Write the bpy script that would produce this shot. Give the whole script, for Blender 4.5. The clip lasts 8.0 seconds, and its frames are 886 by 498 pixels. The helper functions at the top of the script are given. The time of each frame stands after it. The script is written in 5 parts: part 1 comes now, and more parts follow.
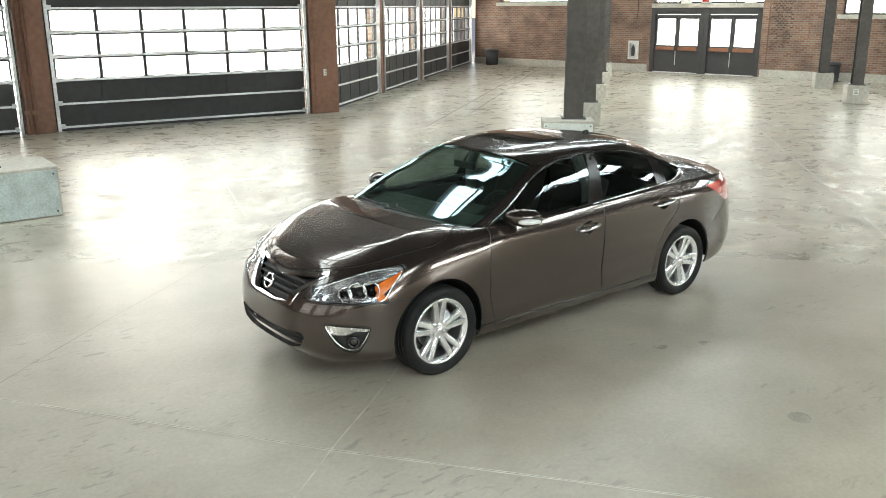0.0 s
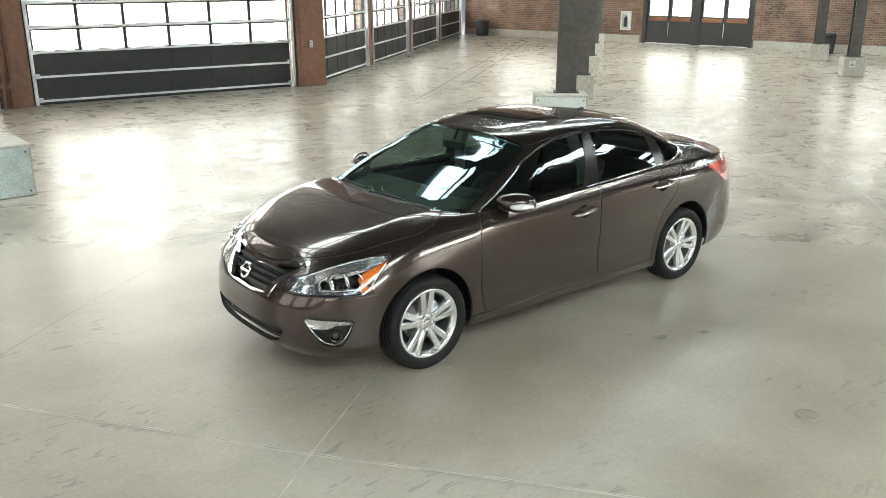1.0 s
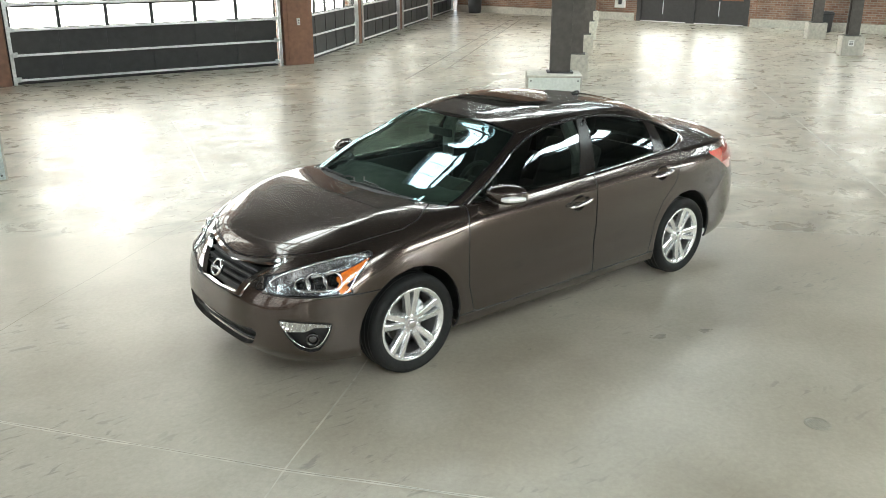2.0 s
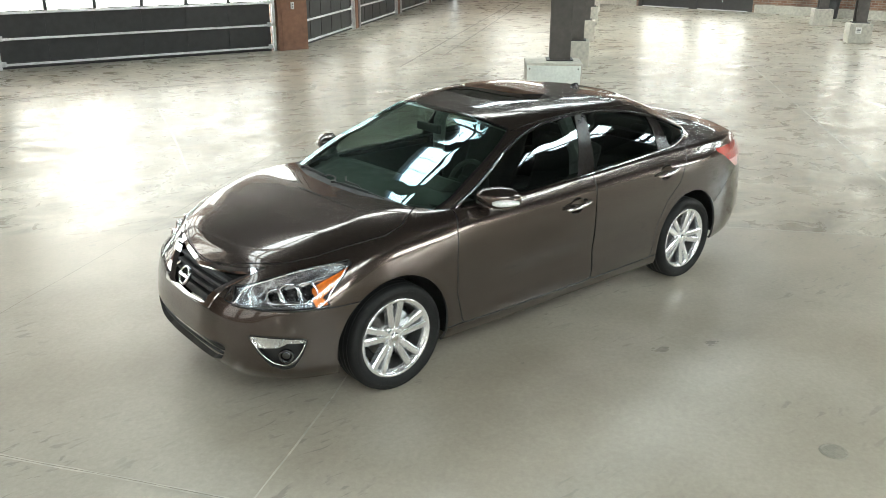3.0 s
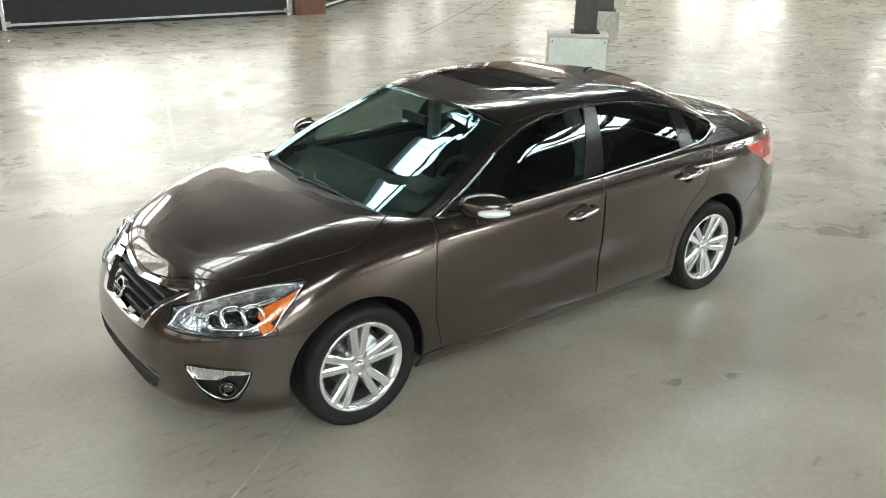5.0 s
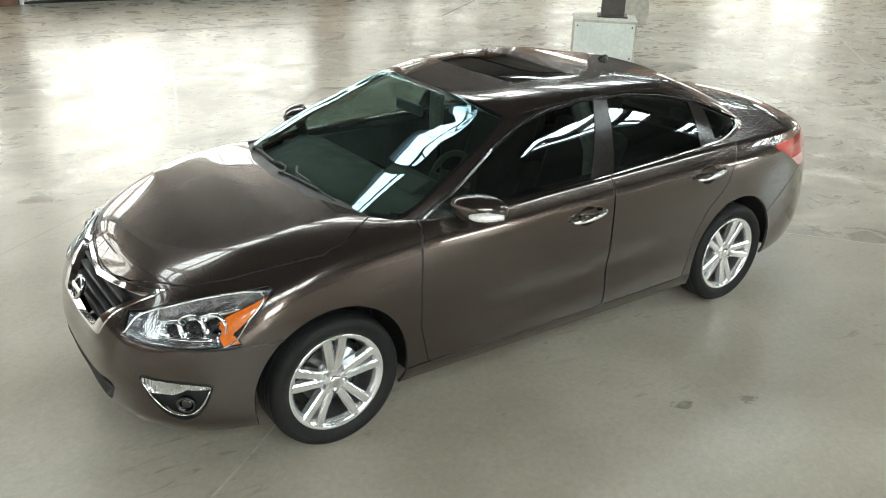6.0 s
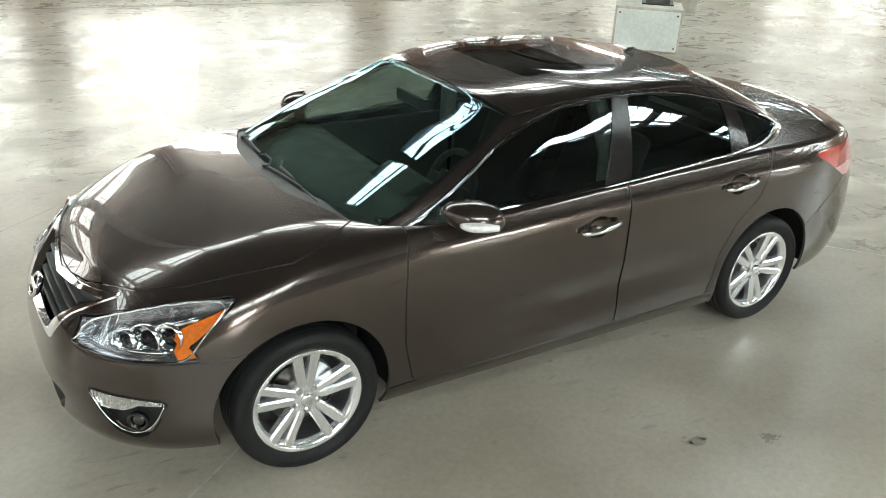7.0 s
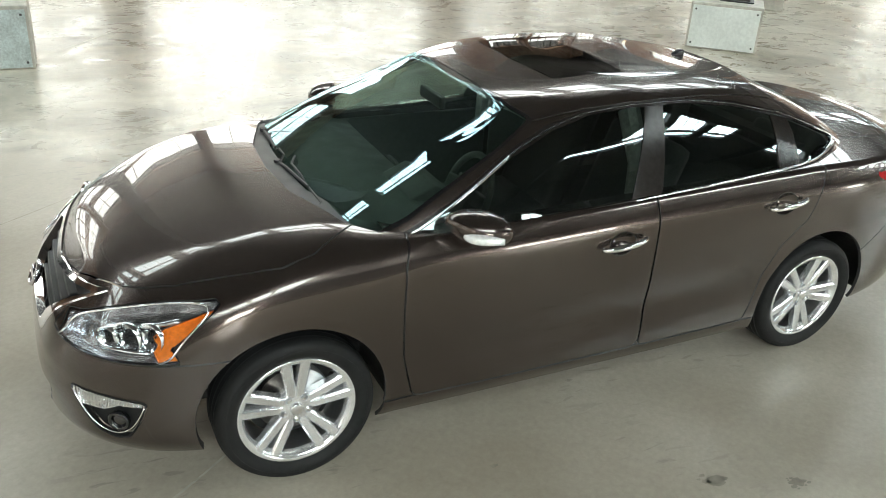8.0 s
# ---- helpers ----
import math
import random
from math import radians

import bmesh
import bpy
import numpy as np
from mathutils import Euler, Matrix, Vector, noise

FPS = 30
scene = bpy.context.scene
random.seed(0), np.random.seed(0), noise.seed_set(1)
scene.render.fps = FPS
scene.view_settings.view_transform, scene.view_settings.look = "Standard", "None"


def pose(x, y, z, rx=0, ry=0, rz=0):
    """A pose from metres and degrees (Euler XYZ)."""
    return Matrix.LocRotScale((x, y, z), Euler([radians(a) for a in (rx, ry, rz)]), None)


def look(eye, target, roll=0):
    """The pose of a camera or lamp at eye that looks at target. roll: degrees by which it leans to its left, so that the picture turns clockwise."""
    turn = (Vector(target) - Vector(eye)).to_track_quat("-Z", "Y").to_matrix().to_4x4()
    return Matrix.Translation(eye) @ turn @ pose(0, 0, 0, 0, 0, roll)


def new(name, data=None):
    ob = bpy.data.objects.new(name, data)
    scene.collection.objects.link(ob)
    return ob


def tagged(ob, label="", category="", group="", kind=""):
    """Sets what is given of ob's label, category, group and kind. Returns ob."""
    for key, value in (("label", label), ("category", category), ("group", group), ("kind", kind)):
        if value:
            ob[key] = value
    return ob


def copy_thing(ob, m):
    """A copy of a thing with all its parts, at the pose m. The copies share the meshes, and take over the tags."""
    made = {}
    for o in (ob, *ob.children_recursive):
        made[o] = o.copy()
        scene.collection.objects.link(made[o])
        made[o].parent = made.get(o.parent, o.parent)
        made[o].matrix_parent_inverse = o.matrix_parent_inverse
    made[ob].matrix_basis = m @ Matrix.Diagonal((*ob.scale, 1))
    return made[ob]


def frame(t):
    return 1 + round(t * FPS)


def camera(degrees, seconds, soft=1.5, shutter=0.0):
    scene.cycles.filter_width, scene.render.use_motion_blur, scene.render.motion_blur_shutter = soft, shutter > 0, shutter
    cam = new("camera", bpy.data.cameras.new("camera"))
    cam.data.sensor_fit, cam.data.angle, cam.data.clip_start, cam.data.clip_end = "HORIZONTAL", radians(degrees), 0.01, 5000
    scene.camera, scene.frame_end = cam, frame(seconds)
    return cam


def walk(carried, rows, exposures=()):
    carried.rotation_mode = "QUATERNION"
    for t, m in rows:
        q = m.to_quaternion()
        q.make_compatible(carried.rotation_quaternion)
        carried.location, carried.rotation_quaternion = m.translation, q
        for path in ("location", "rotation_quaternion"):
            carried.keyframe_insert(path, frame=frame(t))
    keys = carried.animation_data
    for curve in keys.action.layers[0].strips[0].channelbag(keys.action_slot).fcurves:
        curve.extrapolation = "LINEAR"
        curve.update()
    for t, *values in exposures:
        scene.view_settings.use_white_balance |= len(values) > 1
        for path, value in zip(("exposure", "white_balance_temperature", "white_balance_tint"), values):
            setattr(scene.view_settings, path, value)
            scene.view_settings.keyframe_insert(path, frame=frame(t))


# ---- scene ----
cam = camera(54.78, 8.0, soft=0.5)
# seconds, eye, yaw, pitch, roll
PATH = [
    (0.0, (-4.914, -5.348, 2.553), -38.41, -15.84, -0.25),
    (0.5, (-4.795, -5.209, 2.562), -38.78, -16.82, -0.28),
    (1.0, (-4.668, -5.072, 2.556), -39.06, -17.73, -0.20),
    (1.5, (-4.528, -4.935, 2.553), -39.30, -18.60, -0.15),
    (2.0, (-4.383, -4.795, 2.543), -39.56, -19.17, -0.06),
    (3.5, (-3.873, -4.392, 2.535), -39.39, -20.72, 0.26),
    (4.0, (-3.708, -4.289, 2.535), -38.91, -21.23, 0.44),
    (4.5, (-3.533, -4.184, 2.538), -38.31, -21.89, 0.79),
    (6.0, (-2.947, -3.860, 2.477), -35.54, -23.75, 1.74),
    (6.5, (-2.725, -3.744, 2.458), -34.28, -24.44, 2.23),
    (7.0, (-2.527, -3.647, 2.438), -32.49, -25.06, 2.87),
    (7.5, (-2.342, -3.606, 2.436), -29.70, -25.63, 3.30),
    (8.0, (-2.163, -3.589, 2.445), -26.95, -26.11, 3.60),
]
walk(cam, [(t, pose(*eye, 0, 0, yaw) @ pose(0, 0, 0, 90 + pitch) @ pose(0, 0, 0, 0, 0, roll))
           for t, eye, yaw, pitch, roll in PATH])

# ---- light ----
world = bpy.data.worlds.new("sky")
scene.world = world
world.use_nodes = True
wn = world.node_tree.nodes
sky = wn.new("ShaderNodeTexSky")
sky.sky_type, sky.sun_disc, sky.sun_elevation, sky.sun_rotation = "NISHITA", False, radians(48), radians(40)
world.node_tree.links.new(sky.outputs[0], wn["Background"].inputs[0])
wn["Background"].inputs[1].default_value = 0.12
sun = new("sun", bpy.data.lights.new("sun", "SUN"))
sun.data.energy, sun.data.angle, sun.data.color = 1.2, radians(12), (1.0, 0.96, 0.9)
sun.matrix_world = look((-9, -10, 15), (0, 0, 0))
scene.view_settings.exposure = 0.91


def window_light(name, at, towards, w, h, power, colour):
    """The sky's light in an opening of w by h metres."""
    ob = new(name, bpy.data.lights.new(name, "AREA"))
    ob.data.shape, ob.data.size, ob.data.size_y, ob.data.energy, ob.data.color = "RECTANGLE", w, h, power, colour
    ob.matrix_world = look(at, towards)
    return ob

# ---- materials ----
def mat(name):
    m = bpy.data.materials.new(name)
    m.use_nodes = True
    return m, m.node_tree.nodes, m.node_tree.links, m.node_tree.nodes["Principled BSDF"]


def nd(nodes, kind, **values):
    n = nodes.new("ShaderNode" + kind)
    for k, v in values.items():
        n.inputs[k.replace("_", " ")].default_value = v
    return n


def ramp(nodes, stops):
    n = nodes.new("ShaderNodeValToRGB")
    while len(n.color_ramp.elements) < len(stops):
        n.color_ramp.elements.new(0.5)
    for el, (p, c) in zip(n.color_ramp.elements, stops):
        el.position = p
        el.color = (*c, 1) if len(c) == 3 else (c[0], c[0], c[0], 1)
    return n


def simple(name, colour, rough=0.5, metal=0.0, grain=0.0, scale=40.0, bump=0.0, coat=0.0, spread=0.25, spec=0.5):
    """A surface with two scales of colour and gloss variation."""
    m, n, l, b = mat(name)
    b.inputs["Roughness"].default_value, b.inputs["Metallic"].default_value = rough, metal
    b.inputs["Coat Weight"].default_value, b.inputs["Coat Roughness"].default_value = coat, 0.04
    b.inputs["Specular IOR Level"].default_value = spec
    tc = n.new("ShaderNodeTexCoord")
    n1, n2 = nd(n, "TexNoise", Scale=scale, Detail=6.0), nd(n, "TexNoise", Scale=scale / 12, Detail=3.0)
    for q in (n1, n2):
        l.new(tc.outputs["Object"], q.inputs["Vector"])
    mx = n.new("ShaderNodeMath")
    mx.operation = "ADD"
    l.new(n1.outputs["Fac"], mx.inputs[0]), l.new(n2.outputs["Fac"], mx.inputs[1])
    lo, hi = [tuple(min(1, c * k) for c in colour) for k in (1 - spread * (grain > 0), 1 + spread * (grain > 0))]
    hf = n.new("ShaderNodeMath")
    hf.operation, hf.inputs[1].default_value = "MULTIPLY", 0.5
    l.new(mx.outputs[0], hf.inputs[0])
    r = ramp(n, [(0.35, lo), (0.65, hi)])
    l.new(hf.outputs[0], r.inputs[0]), l.new(r.outputs[0], b.inputs["Base Color"])
    rr = ramp(n, [(0.3, (max(0.02, rough * 0.8),)), (0.7, (min(1, rough * 1.2),))])
    l.new(n2.outputs["Fac"], rr.inputs[0]), l.new(rr.outputs[0], b.inputs["Roughness"])
    if bump:
        bp = nd(n, "Bump", Strength=bump, Distance=0.004)
        l.new(n1.outputs["Fac"], bp.inputs["Height"]), l.new(bp.outputs[0], b.inputs["Normal"])
    return m


def mixed(n, l, fac, a, b, blend="MIX"):
    """Mix two colours or sockets by fac."""
    mx = n.new("ShaderNodeMix")
    mx.data_type, mx.blend_type = "RGBA", blend
    for sock, v in ((mx.inputs[0], fac), (mx.inputs[6], a), (mx.inputs[7], b)):
        if isinstance(v, (int, float)):
            sock.default_value = v
        elif isinstance(v, tuple):
            sock.default_value = (*v, 1)
        else:
            l.new(v, sock)
    return mx.outputs[2]


def calc(n, l, op, a, b=0.0, clamp=False):
    q = n.new("ShaderNodeMath")
    q.operation, q.use_clamp = op, clamp
    for sock, v in ((q.inputs[0], a), (q.inputs[1], b)):
        if isinstance(v, (int, float)):
            sock.default_value = v
        else:
            l.new(v, sock)
    return q.outputs[0]


def concrete_floor():
    """Two casts of concrete: a smooth one and, past a slab edge, a cloudy worn one."""
    m, n, l, b = mat("polished_concrete")
    tc = n.new("ShaderNodeTexCoord")
    mp = n.new("ShaderNodeMapping")
    mp.inputs["Rotation"].default_value = (0, 0, radians(-42))
    l.new(tc.outputs["Object"], mp.inputs[0])
    st = n.new("ShaderNodeMapping")
    st.inputs["Rotation"].default_value, st.inputs["Scale"].default_value = (0, 0, radians(38)), (0.9, 1.15, 1)
    l.new(tc.outputs["Object"], st.inputs[0])

    sc = n.new("ShaderNodeMapping")
    sc.inputs["Rotation"].default_value, sc.inputs["Scale"].default_value = (0, 0, radians(20)), (0.5, 1.6, 1)
    l.new(tc.outputs["Object"], sc.inputs[0])

    def tex(src, scale, detail, rough, dist=0.0):
        q = nd(n, "TexNoise", Scale=scale, Detail=detail, Roughness=rough, Distortion=dist)
        l.new(src.outputs[0], q.inputs["Vector"])
        return q.outputs["Fac"]

    big, mid, fine = tex(mp, 0.3, 4.0, 0.55), tex(mp, 1.1, 5.0, 0.5), tex(mp, 30.0, 6.0, 0.7)
    cloud, cloud2 = tex(st, 1.0, 10.0, 0.68, 1.4), tex(st, 2.4, 9.0, 0.72, 0.8)
    scuff, sparse = tex(sc, 13.0, 3.0, 0.5, 0.6), tex(mp, 0.8, 2.0, 0.5)
    sp = n.new("ShaderNodeSeparateXYZ")
    l.new(tc.outputs["Object"], sp.inputs[0])
    x, y = sp.outputs[0], sp.outputs[1]
    wob = calc(n, l, "MULTIPLY", calc(n, l, "SUBTRACT", mid, 0.5), 0.25)
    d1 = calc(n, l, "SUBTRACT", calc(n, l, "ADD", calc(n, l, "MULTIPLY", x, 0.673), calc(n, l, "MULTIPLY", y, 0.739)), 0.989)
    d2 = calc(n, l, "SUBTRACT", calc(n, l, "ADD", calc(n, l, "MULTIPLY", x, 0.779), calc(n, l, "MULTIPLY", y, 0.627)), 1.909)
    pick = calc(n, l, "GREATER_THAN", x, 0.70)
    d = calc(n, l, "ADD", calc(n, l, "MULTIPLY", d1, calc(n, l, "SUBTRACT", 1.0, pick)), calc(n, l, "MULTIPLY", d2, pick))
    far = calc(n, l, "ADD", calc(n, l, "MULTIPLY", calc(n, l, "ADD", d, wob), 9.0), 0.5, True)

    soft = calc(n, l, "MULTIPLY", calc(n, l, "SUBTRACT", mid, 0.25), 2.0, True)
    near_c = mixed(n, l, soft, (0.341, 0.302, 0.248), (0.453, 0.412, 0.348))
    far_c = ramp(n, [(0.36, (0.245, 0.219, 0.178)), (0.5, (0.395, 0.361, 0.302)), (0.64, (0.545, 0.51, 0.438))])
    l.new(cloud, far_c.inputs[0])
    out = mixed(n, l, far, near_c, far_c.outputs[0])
    for src, lo, hi, a, c in ((big, (0.845, 0.805, 0.757), (1.05, 1.05, 1.04), 0.34, 0.64), (fine, (0.9,) * 3, (1.07,) * 3, 0.32, 0.68), (cloud2, (0.92, 0.905, 0.885), (1.04,) * 3, 0.3, 0.68)):
        r = ramp(n, [(a, lo), (c, hi)])
        l.new(src, r.inputs[0])
        out = mixed(n, l, 1.0, out, r.outputs[0], "MULTIPLY")
    marks = calc(n, l, "MULTIPLY", calc(n, l, "MULTIPLY", calc(n, l, "SUBTRACT", scuff, 0.595), 16.0, True), calc(n, l, "MULTIPLY", calc(n, l, "SUBTRACT", sparse, 0.49), 9.0, True))
    out = mixed(n, l, calc(n, l, "MULTIPLY", marks, calc(n, l, "SUBTRACT", 0.5, calc(n, l, "MULTIPLY", far, 0.45))), out, (0.17, 0.155, 0.13))
    l.new(out, b.inputs["Base Color"])
    rf = ramp(n, [(0.34, (0.43,)), (0.5, (0.31,)), (0.66, (0.21,))])
    l.new(cloud2, rf.inputs[0])
    l.new(mixed(n, l, far, calc(n, l, "ADD", calc(n, l, "MULTIPLY", soft, 0.04), 0.285), rf.outputs[0]), b.inputs["Roughness"])
    b.inputs["Specular IOR Level"].default_value = 0.5
    bp = nd(n, "Bump", Strength=0.05, Distance=0.01)
    l.new(cloud2, bp.inputs["Height"])
    l.new(bp.outputs[0], b.inputs["Normal"])
    return m


def brick_wall(name, tone=1.0):
    m, n, l, b = mat(name)
    tc = n.new("ShaderNodeTexCoord")
    sp, cb = n.new("ShaderNodeSeparateXYZ"), n.new("ShaderNodeCombineXYZ")
    l.new(tc.outputs["Object"], sp.inputs[0])
    l.new(sp.outputs[0], cb.inputs[0]), l.new(sp.outputs[2], cb.inputs[1])
    br = nd(n, "TexBrick", Scale=1.0, Mortar_Size=0.011, Brick_Width=0.215, Row_Height=0.075, Bias=0.0)
    br.inputs["Color1"].default_value = (0.21 * tone, 0.1 * tone, 0.062 * tone, 1)
    br.inputs["Color2"].default_value = (0.3 * tone, 0.178 * tone, 0.124 * tone, 1)
    br.inputs["Mortar"].default_value = (0.3 * tone, 0.26 * tone, 0.22 * tone, 1)
    l.new(cb.outputs[0], br.inputs["Vector"])
    no = nd(n, "TexNoise", Scale=1.3, Detail=6.0)
    l.new(cb.outputs[0], no.inputs["Vector"])
    st = ramp(n, [(0.3, (0.55, 0.54, 0.55)), (0.7, (1.12, 1.09, 1.06))])
    l.new(no.outputs["Fac"], st.inputs[0])
    mx = n.new("ShaderNodeMix")
    mx.data_type, mx.blend_type, mx.inputs[0].default_value = "RGBA", "MULTIPLY", 1.0
    l.new(br.outputs["Color"], mx.inputs[6]), l.new(st.outputs[0], mx.inputs[7])
    l.new(mx.outputs[2], b.inputs["Base Color"])
    b.inputs["Roughness"].default_value = 0.85
    bp = nd(n, "Bump", Strength=0.5, Distance=0.01)
    bp.invert = True
    l.new(br.outputs["Fac"], bp.inputs["Height"]), l.new(bp.outputs[0], b.inputs["Normal"])
    return m


def paint():
    """Dark brown-grey metallic paint under a clear coat."""
    m, n, l, b = mat("car_paint")
    tc = n.new("ShaderNodeTexCoord")
    fl = nd(n, "TexNoise", Scale=900.0, Detail=2.0)
    hz = nd(n, "TexNoise", Scale=3.0, Detail=3.0)
    l.new(tc.outputs["Object"], fl.inputs["Vector"]), l.new(tc.outputs["Object"], hz.inputs["Vector"])
    r = ramp(n, [(0.3, (0.066, 0.052, 0.046)), (0.7, (0.104, 0.081, 0.071))])
    l.new(fl.outputs["Fac"], r.inputs[0]), l.new(r.outputs[0], b.inputs["Base Color"])
    b.inputs["Metallic"].default_value, b.inputs["Roughness"].default_value = 0.85, 0.38
    rr = ramp(n, [(0.3, (0.21,)), (0.7, (0.25,))])
    l.new(hz.outputs["Fac"], rr.inputs[0]), l.new(rr.outputs[0], b.inputs["Roughness"])
    b.inputs["Coat Weight"].default_value, b.inputs["Coat Roughness"].default_value = 1.0, 0.015
    return m


def pane(name, tint, rough=0.0, f0=0.04, sheen=(1, 1, 1)):
    """Clear thin glass: more gloss towards grazing angles over a tinted see-through layer."""
    m, n, l, b = mat(name)
    n.remove(b)
    tr, gl = nd(n, "BsdfTransparent", Color=(*tint, 1)), nd(n, "BsdfGlossy", Roughness=rough, Color=(*sheen, 1))
    lw, mx = nd(n, "LayerWeight", Blend=0.5), n.new("ShaderNodeMixShader")
    fac = calc(n, l, "ADD", calc(n, l, "MULTIPLY", calc(n, l, "POWER", lw.outputs["Facing"], 5.0), 1 - f0), f0, True)
    l.new(fac, mx.inputs[0]), l.new(tr.outputs[0], mx.inputs[1]), l.new(gl.outputs[0], mx.inputs[2])
    l.new(mx.outputs[0], n["Material Output"].inputs[0])
    return m


def glow(name, colour, strength):
    m, n, l, b = mat(name)
    b.inputs["Base Color"].default_value = (*colour, 1)
    tc = n.new("ShaderNodeTexCoord")
    no = nd(n, "TexNoise", Scale=0.5, Detail=3.0)
    l.new(tc.outputs["Object"], no.inputs["Vector"])
    r = ramp(n, [(0.3, tuple(c * 0.92 for c in colour)), (0.7, colour)])
    l.new(no.outputs["Fac"], r.inputs[0]), l.new(r.outputs[0], b.inputs["Emission Color"])
    b.inputs["Emission Strength"].default_value = strength
    return m


M_FLOOR = concrete_floor()
M_BRICK = brick_wall("brown_brick")
# wall out of view, made dark so the car's side glass reflects no brown
M_UNSEEN_WALL = simple("dark_unseen_wall", (0.075, 0.072, 0.068), 0.8, grain=1, scale=4)
M_CONC = simple("cast_concrete", (0.5, 0.47, 0.41), 0.8, grain=1, scale=14, bump=0.3)
M_JOINT = simple("floor_joint", (0.27, 0.243, 0.2), 0.8, grain=1, scale=30)
M_GROOVE = simple("dark_floor_groove", (0.12, 0.105, 0.085), 0.8, grain=1, scale=30)
M_PALE = simple("pale_joint_edge", (0.49, 0.455, 0.385), 0.32, grain=1, scale=9, spread=0.3)
M_CHALK = simple("worn_white_line", (0.52, 0.5, 0.45), 0.6, grain=1, scale=12, spread=0.35)
M_STAIN = simple("oil_stain", (0.25, 0.225, 0.18), 0.35, grain=1, scale=30)
M_DRAIN = simple("worn_iron_cover", (0.29, 0.265, 0.215), 0.5, grain=1, scale=60)
M_STEEL = simple("grey_painted_steel", (0.088, 0.078, 0.071), 0.5, grain=1, scale=10, spec=0.4)
M_STEEL_DARK = simple("dark_painted_steel", (0.035, 0.033, 0.033), 0.5, grain=1, scale=10)
M_GALV = simple("galvanized_steel", (0.62, 0.63, 0.64), 0.4, 0.8, grain=1, scale=25)
M_ALU = simple("clear_aluminium", (0.86, 0.87, 0.88), 0.4, 0.3, grain=1, scale=30)
M_PANEL = simple("charcoal_door_panel", (0.032, 0.032, 0.033), 0.5, grain=1, scale=8)
M_RUST = simple("brown_painted_column", (0.24, 0.12, 0.075), 0.6, grain=1, scale=8, bump=0.1)
M_PIPE = simple("brown_painted_pipe", (0.17, 0.075, 0.045), 0.5, grain=1, scale=12)
M_PLATE = simple("pale_painted_plate", (0.74, 0.77, 0.73), 0.5, 0.05, grain=1, scale=25, spread=0.12)
M_TREAD = simple("grey_tread_plate", (0.5, 0.57, 0.56), 0.5, 0.15, grain=1, scale=55, spread=0.3, bump=0.6)
M_BIN = simple("black_bin_plastic", (0.03, 0.03, 0.032), 0.5, grain=1, scale=30)
M_WHITE = simple("white_paint", (0.78, 0.77, 0.74), 0.5, grain=1, scale=20, spread=0.06)
M_CEIL = simple("dark_roof_boards", (0.05, 0.045, 0.042), 0.8, grain=1, scale=6)
M_WOODRAIL = simple("varnished_oak", (0.25, 0.1, 0.045), 0.45, grain=1, scale=20)
M_PANE = pane("clear_glass", (0.93, 0.95, 0.94))
M_OUT = glow("bright_daylight", (1.0, 0.985, 0.94), 3.7)
M_OUT_SIDE = glow("soft_daylight", (1.0, 0.985, 0.95), 15.0)
M_PAINT = paint()
M_CARGLASS = pane("tinted_car_glass", (0.55, 0.68, 0.6), f0=0.15, sheen=(0.64, 0.93, 1.0))
M_CARGLASS_DARK = pane("dark_car_glass", (0.32, 0.37, 0.35), f0=0.09, sheen=(0.85, 0.97, 1.0))
M_LENS = pane("clear_lens", (0.93, 0.94, 0.95))
M_CHROME = simple("chrome", (0.86, 0.86, 0.87), 0.06, 1.0)
M_RIM = simple("bright_alloy", (0.8, 0.8, 0.8), 0.22, 0.78, grain=1, scale=60, spread=0.05)
M_RIM_IN = simple("alloy_barrel", (0.3, 0.3, 0.3), 0.35, 0.9, grain=1, scale=60, spread=0.1)
M_TYRE = simple("tyre_rubber", (0.010, 0.010, 0.010), 0.75, grain=1, scale=50, bump=0.1, spec=0.3)
M_BLACK = simple("black_plastic_and_gap_shade", (0.012, 0.012, 0.012), 0.45, grain=1, scale=60)
M_GLOSSBLACK = simple("gloss_black", (0.008, 0.008, 0.009), 0.12, coat=0.5)
M_AMBER = simple("amber_reflector", (0.85, 0.2, 0.02), 0.2, coat=1.0, grain=1, scale=80)
M_REDLENS = simple("red_lamp_lens", (0.38, 0.014, 0.016), 0.12, coat=1.0, grain=1, scale=60)
M_REFLECT = simple("lamp_reflector", (0.66, 0.66, 0.68), 0.14, 0.92, grain=1, scale=22, bump=1.0, spread=0.5)


def ribbed():
    """Silvered plastic with fine upright ribs."""
    m, n, l, b = mat("ribbed_reflector")
    b.inputs["Base Color"].default_value = (0.82, 0.82, 0.82, 1)
    b.inputs["Metallic"].default_value, b.inputs["Roughness"].default_value = 0.85, 0.14
    tc, wv = n.new("ShaderNodeTexCoord"), nd(n, "TexWave", Scale=30.0, Distortion=3.0, Detail=2.0)
    no = nd(n, "TexNoise", Scale=60.0, Detail=3.0)
    l.new(tc.outputs["Object"], wv.inputs["Vector"]), l.new(tc.outputs["Object"], no.inputs["Vector"])
    r = ramp(n, [(0.3, (0.1,)), (0.7, (0.3,))])
    l.new(no.outputs["Fac"], r.inputs[0]), l.new(r.outputs[0], b.inputs["Roughness"])
    bp = nd(n, "Bump", Strength=1.0, Distance=0.01)
    l.new(wv.outputs["Fac"], bp.inputs["Height"]), l.new(bp.outputs[0], b.inputs["Normal"])
    return m


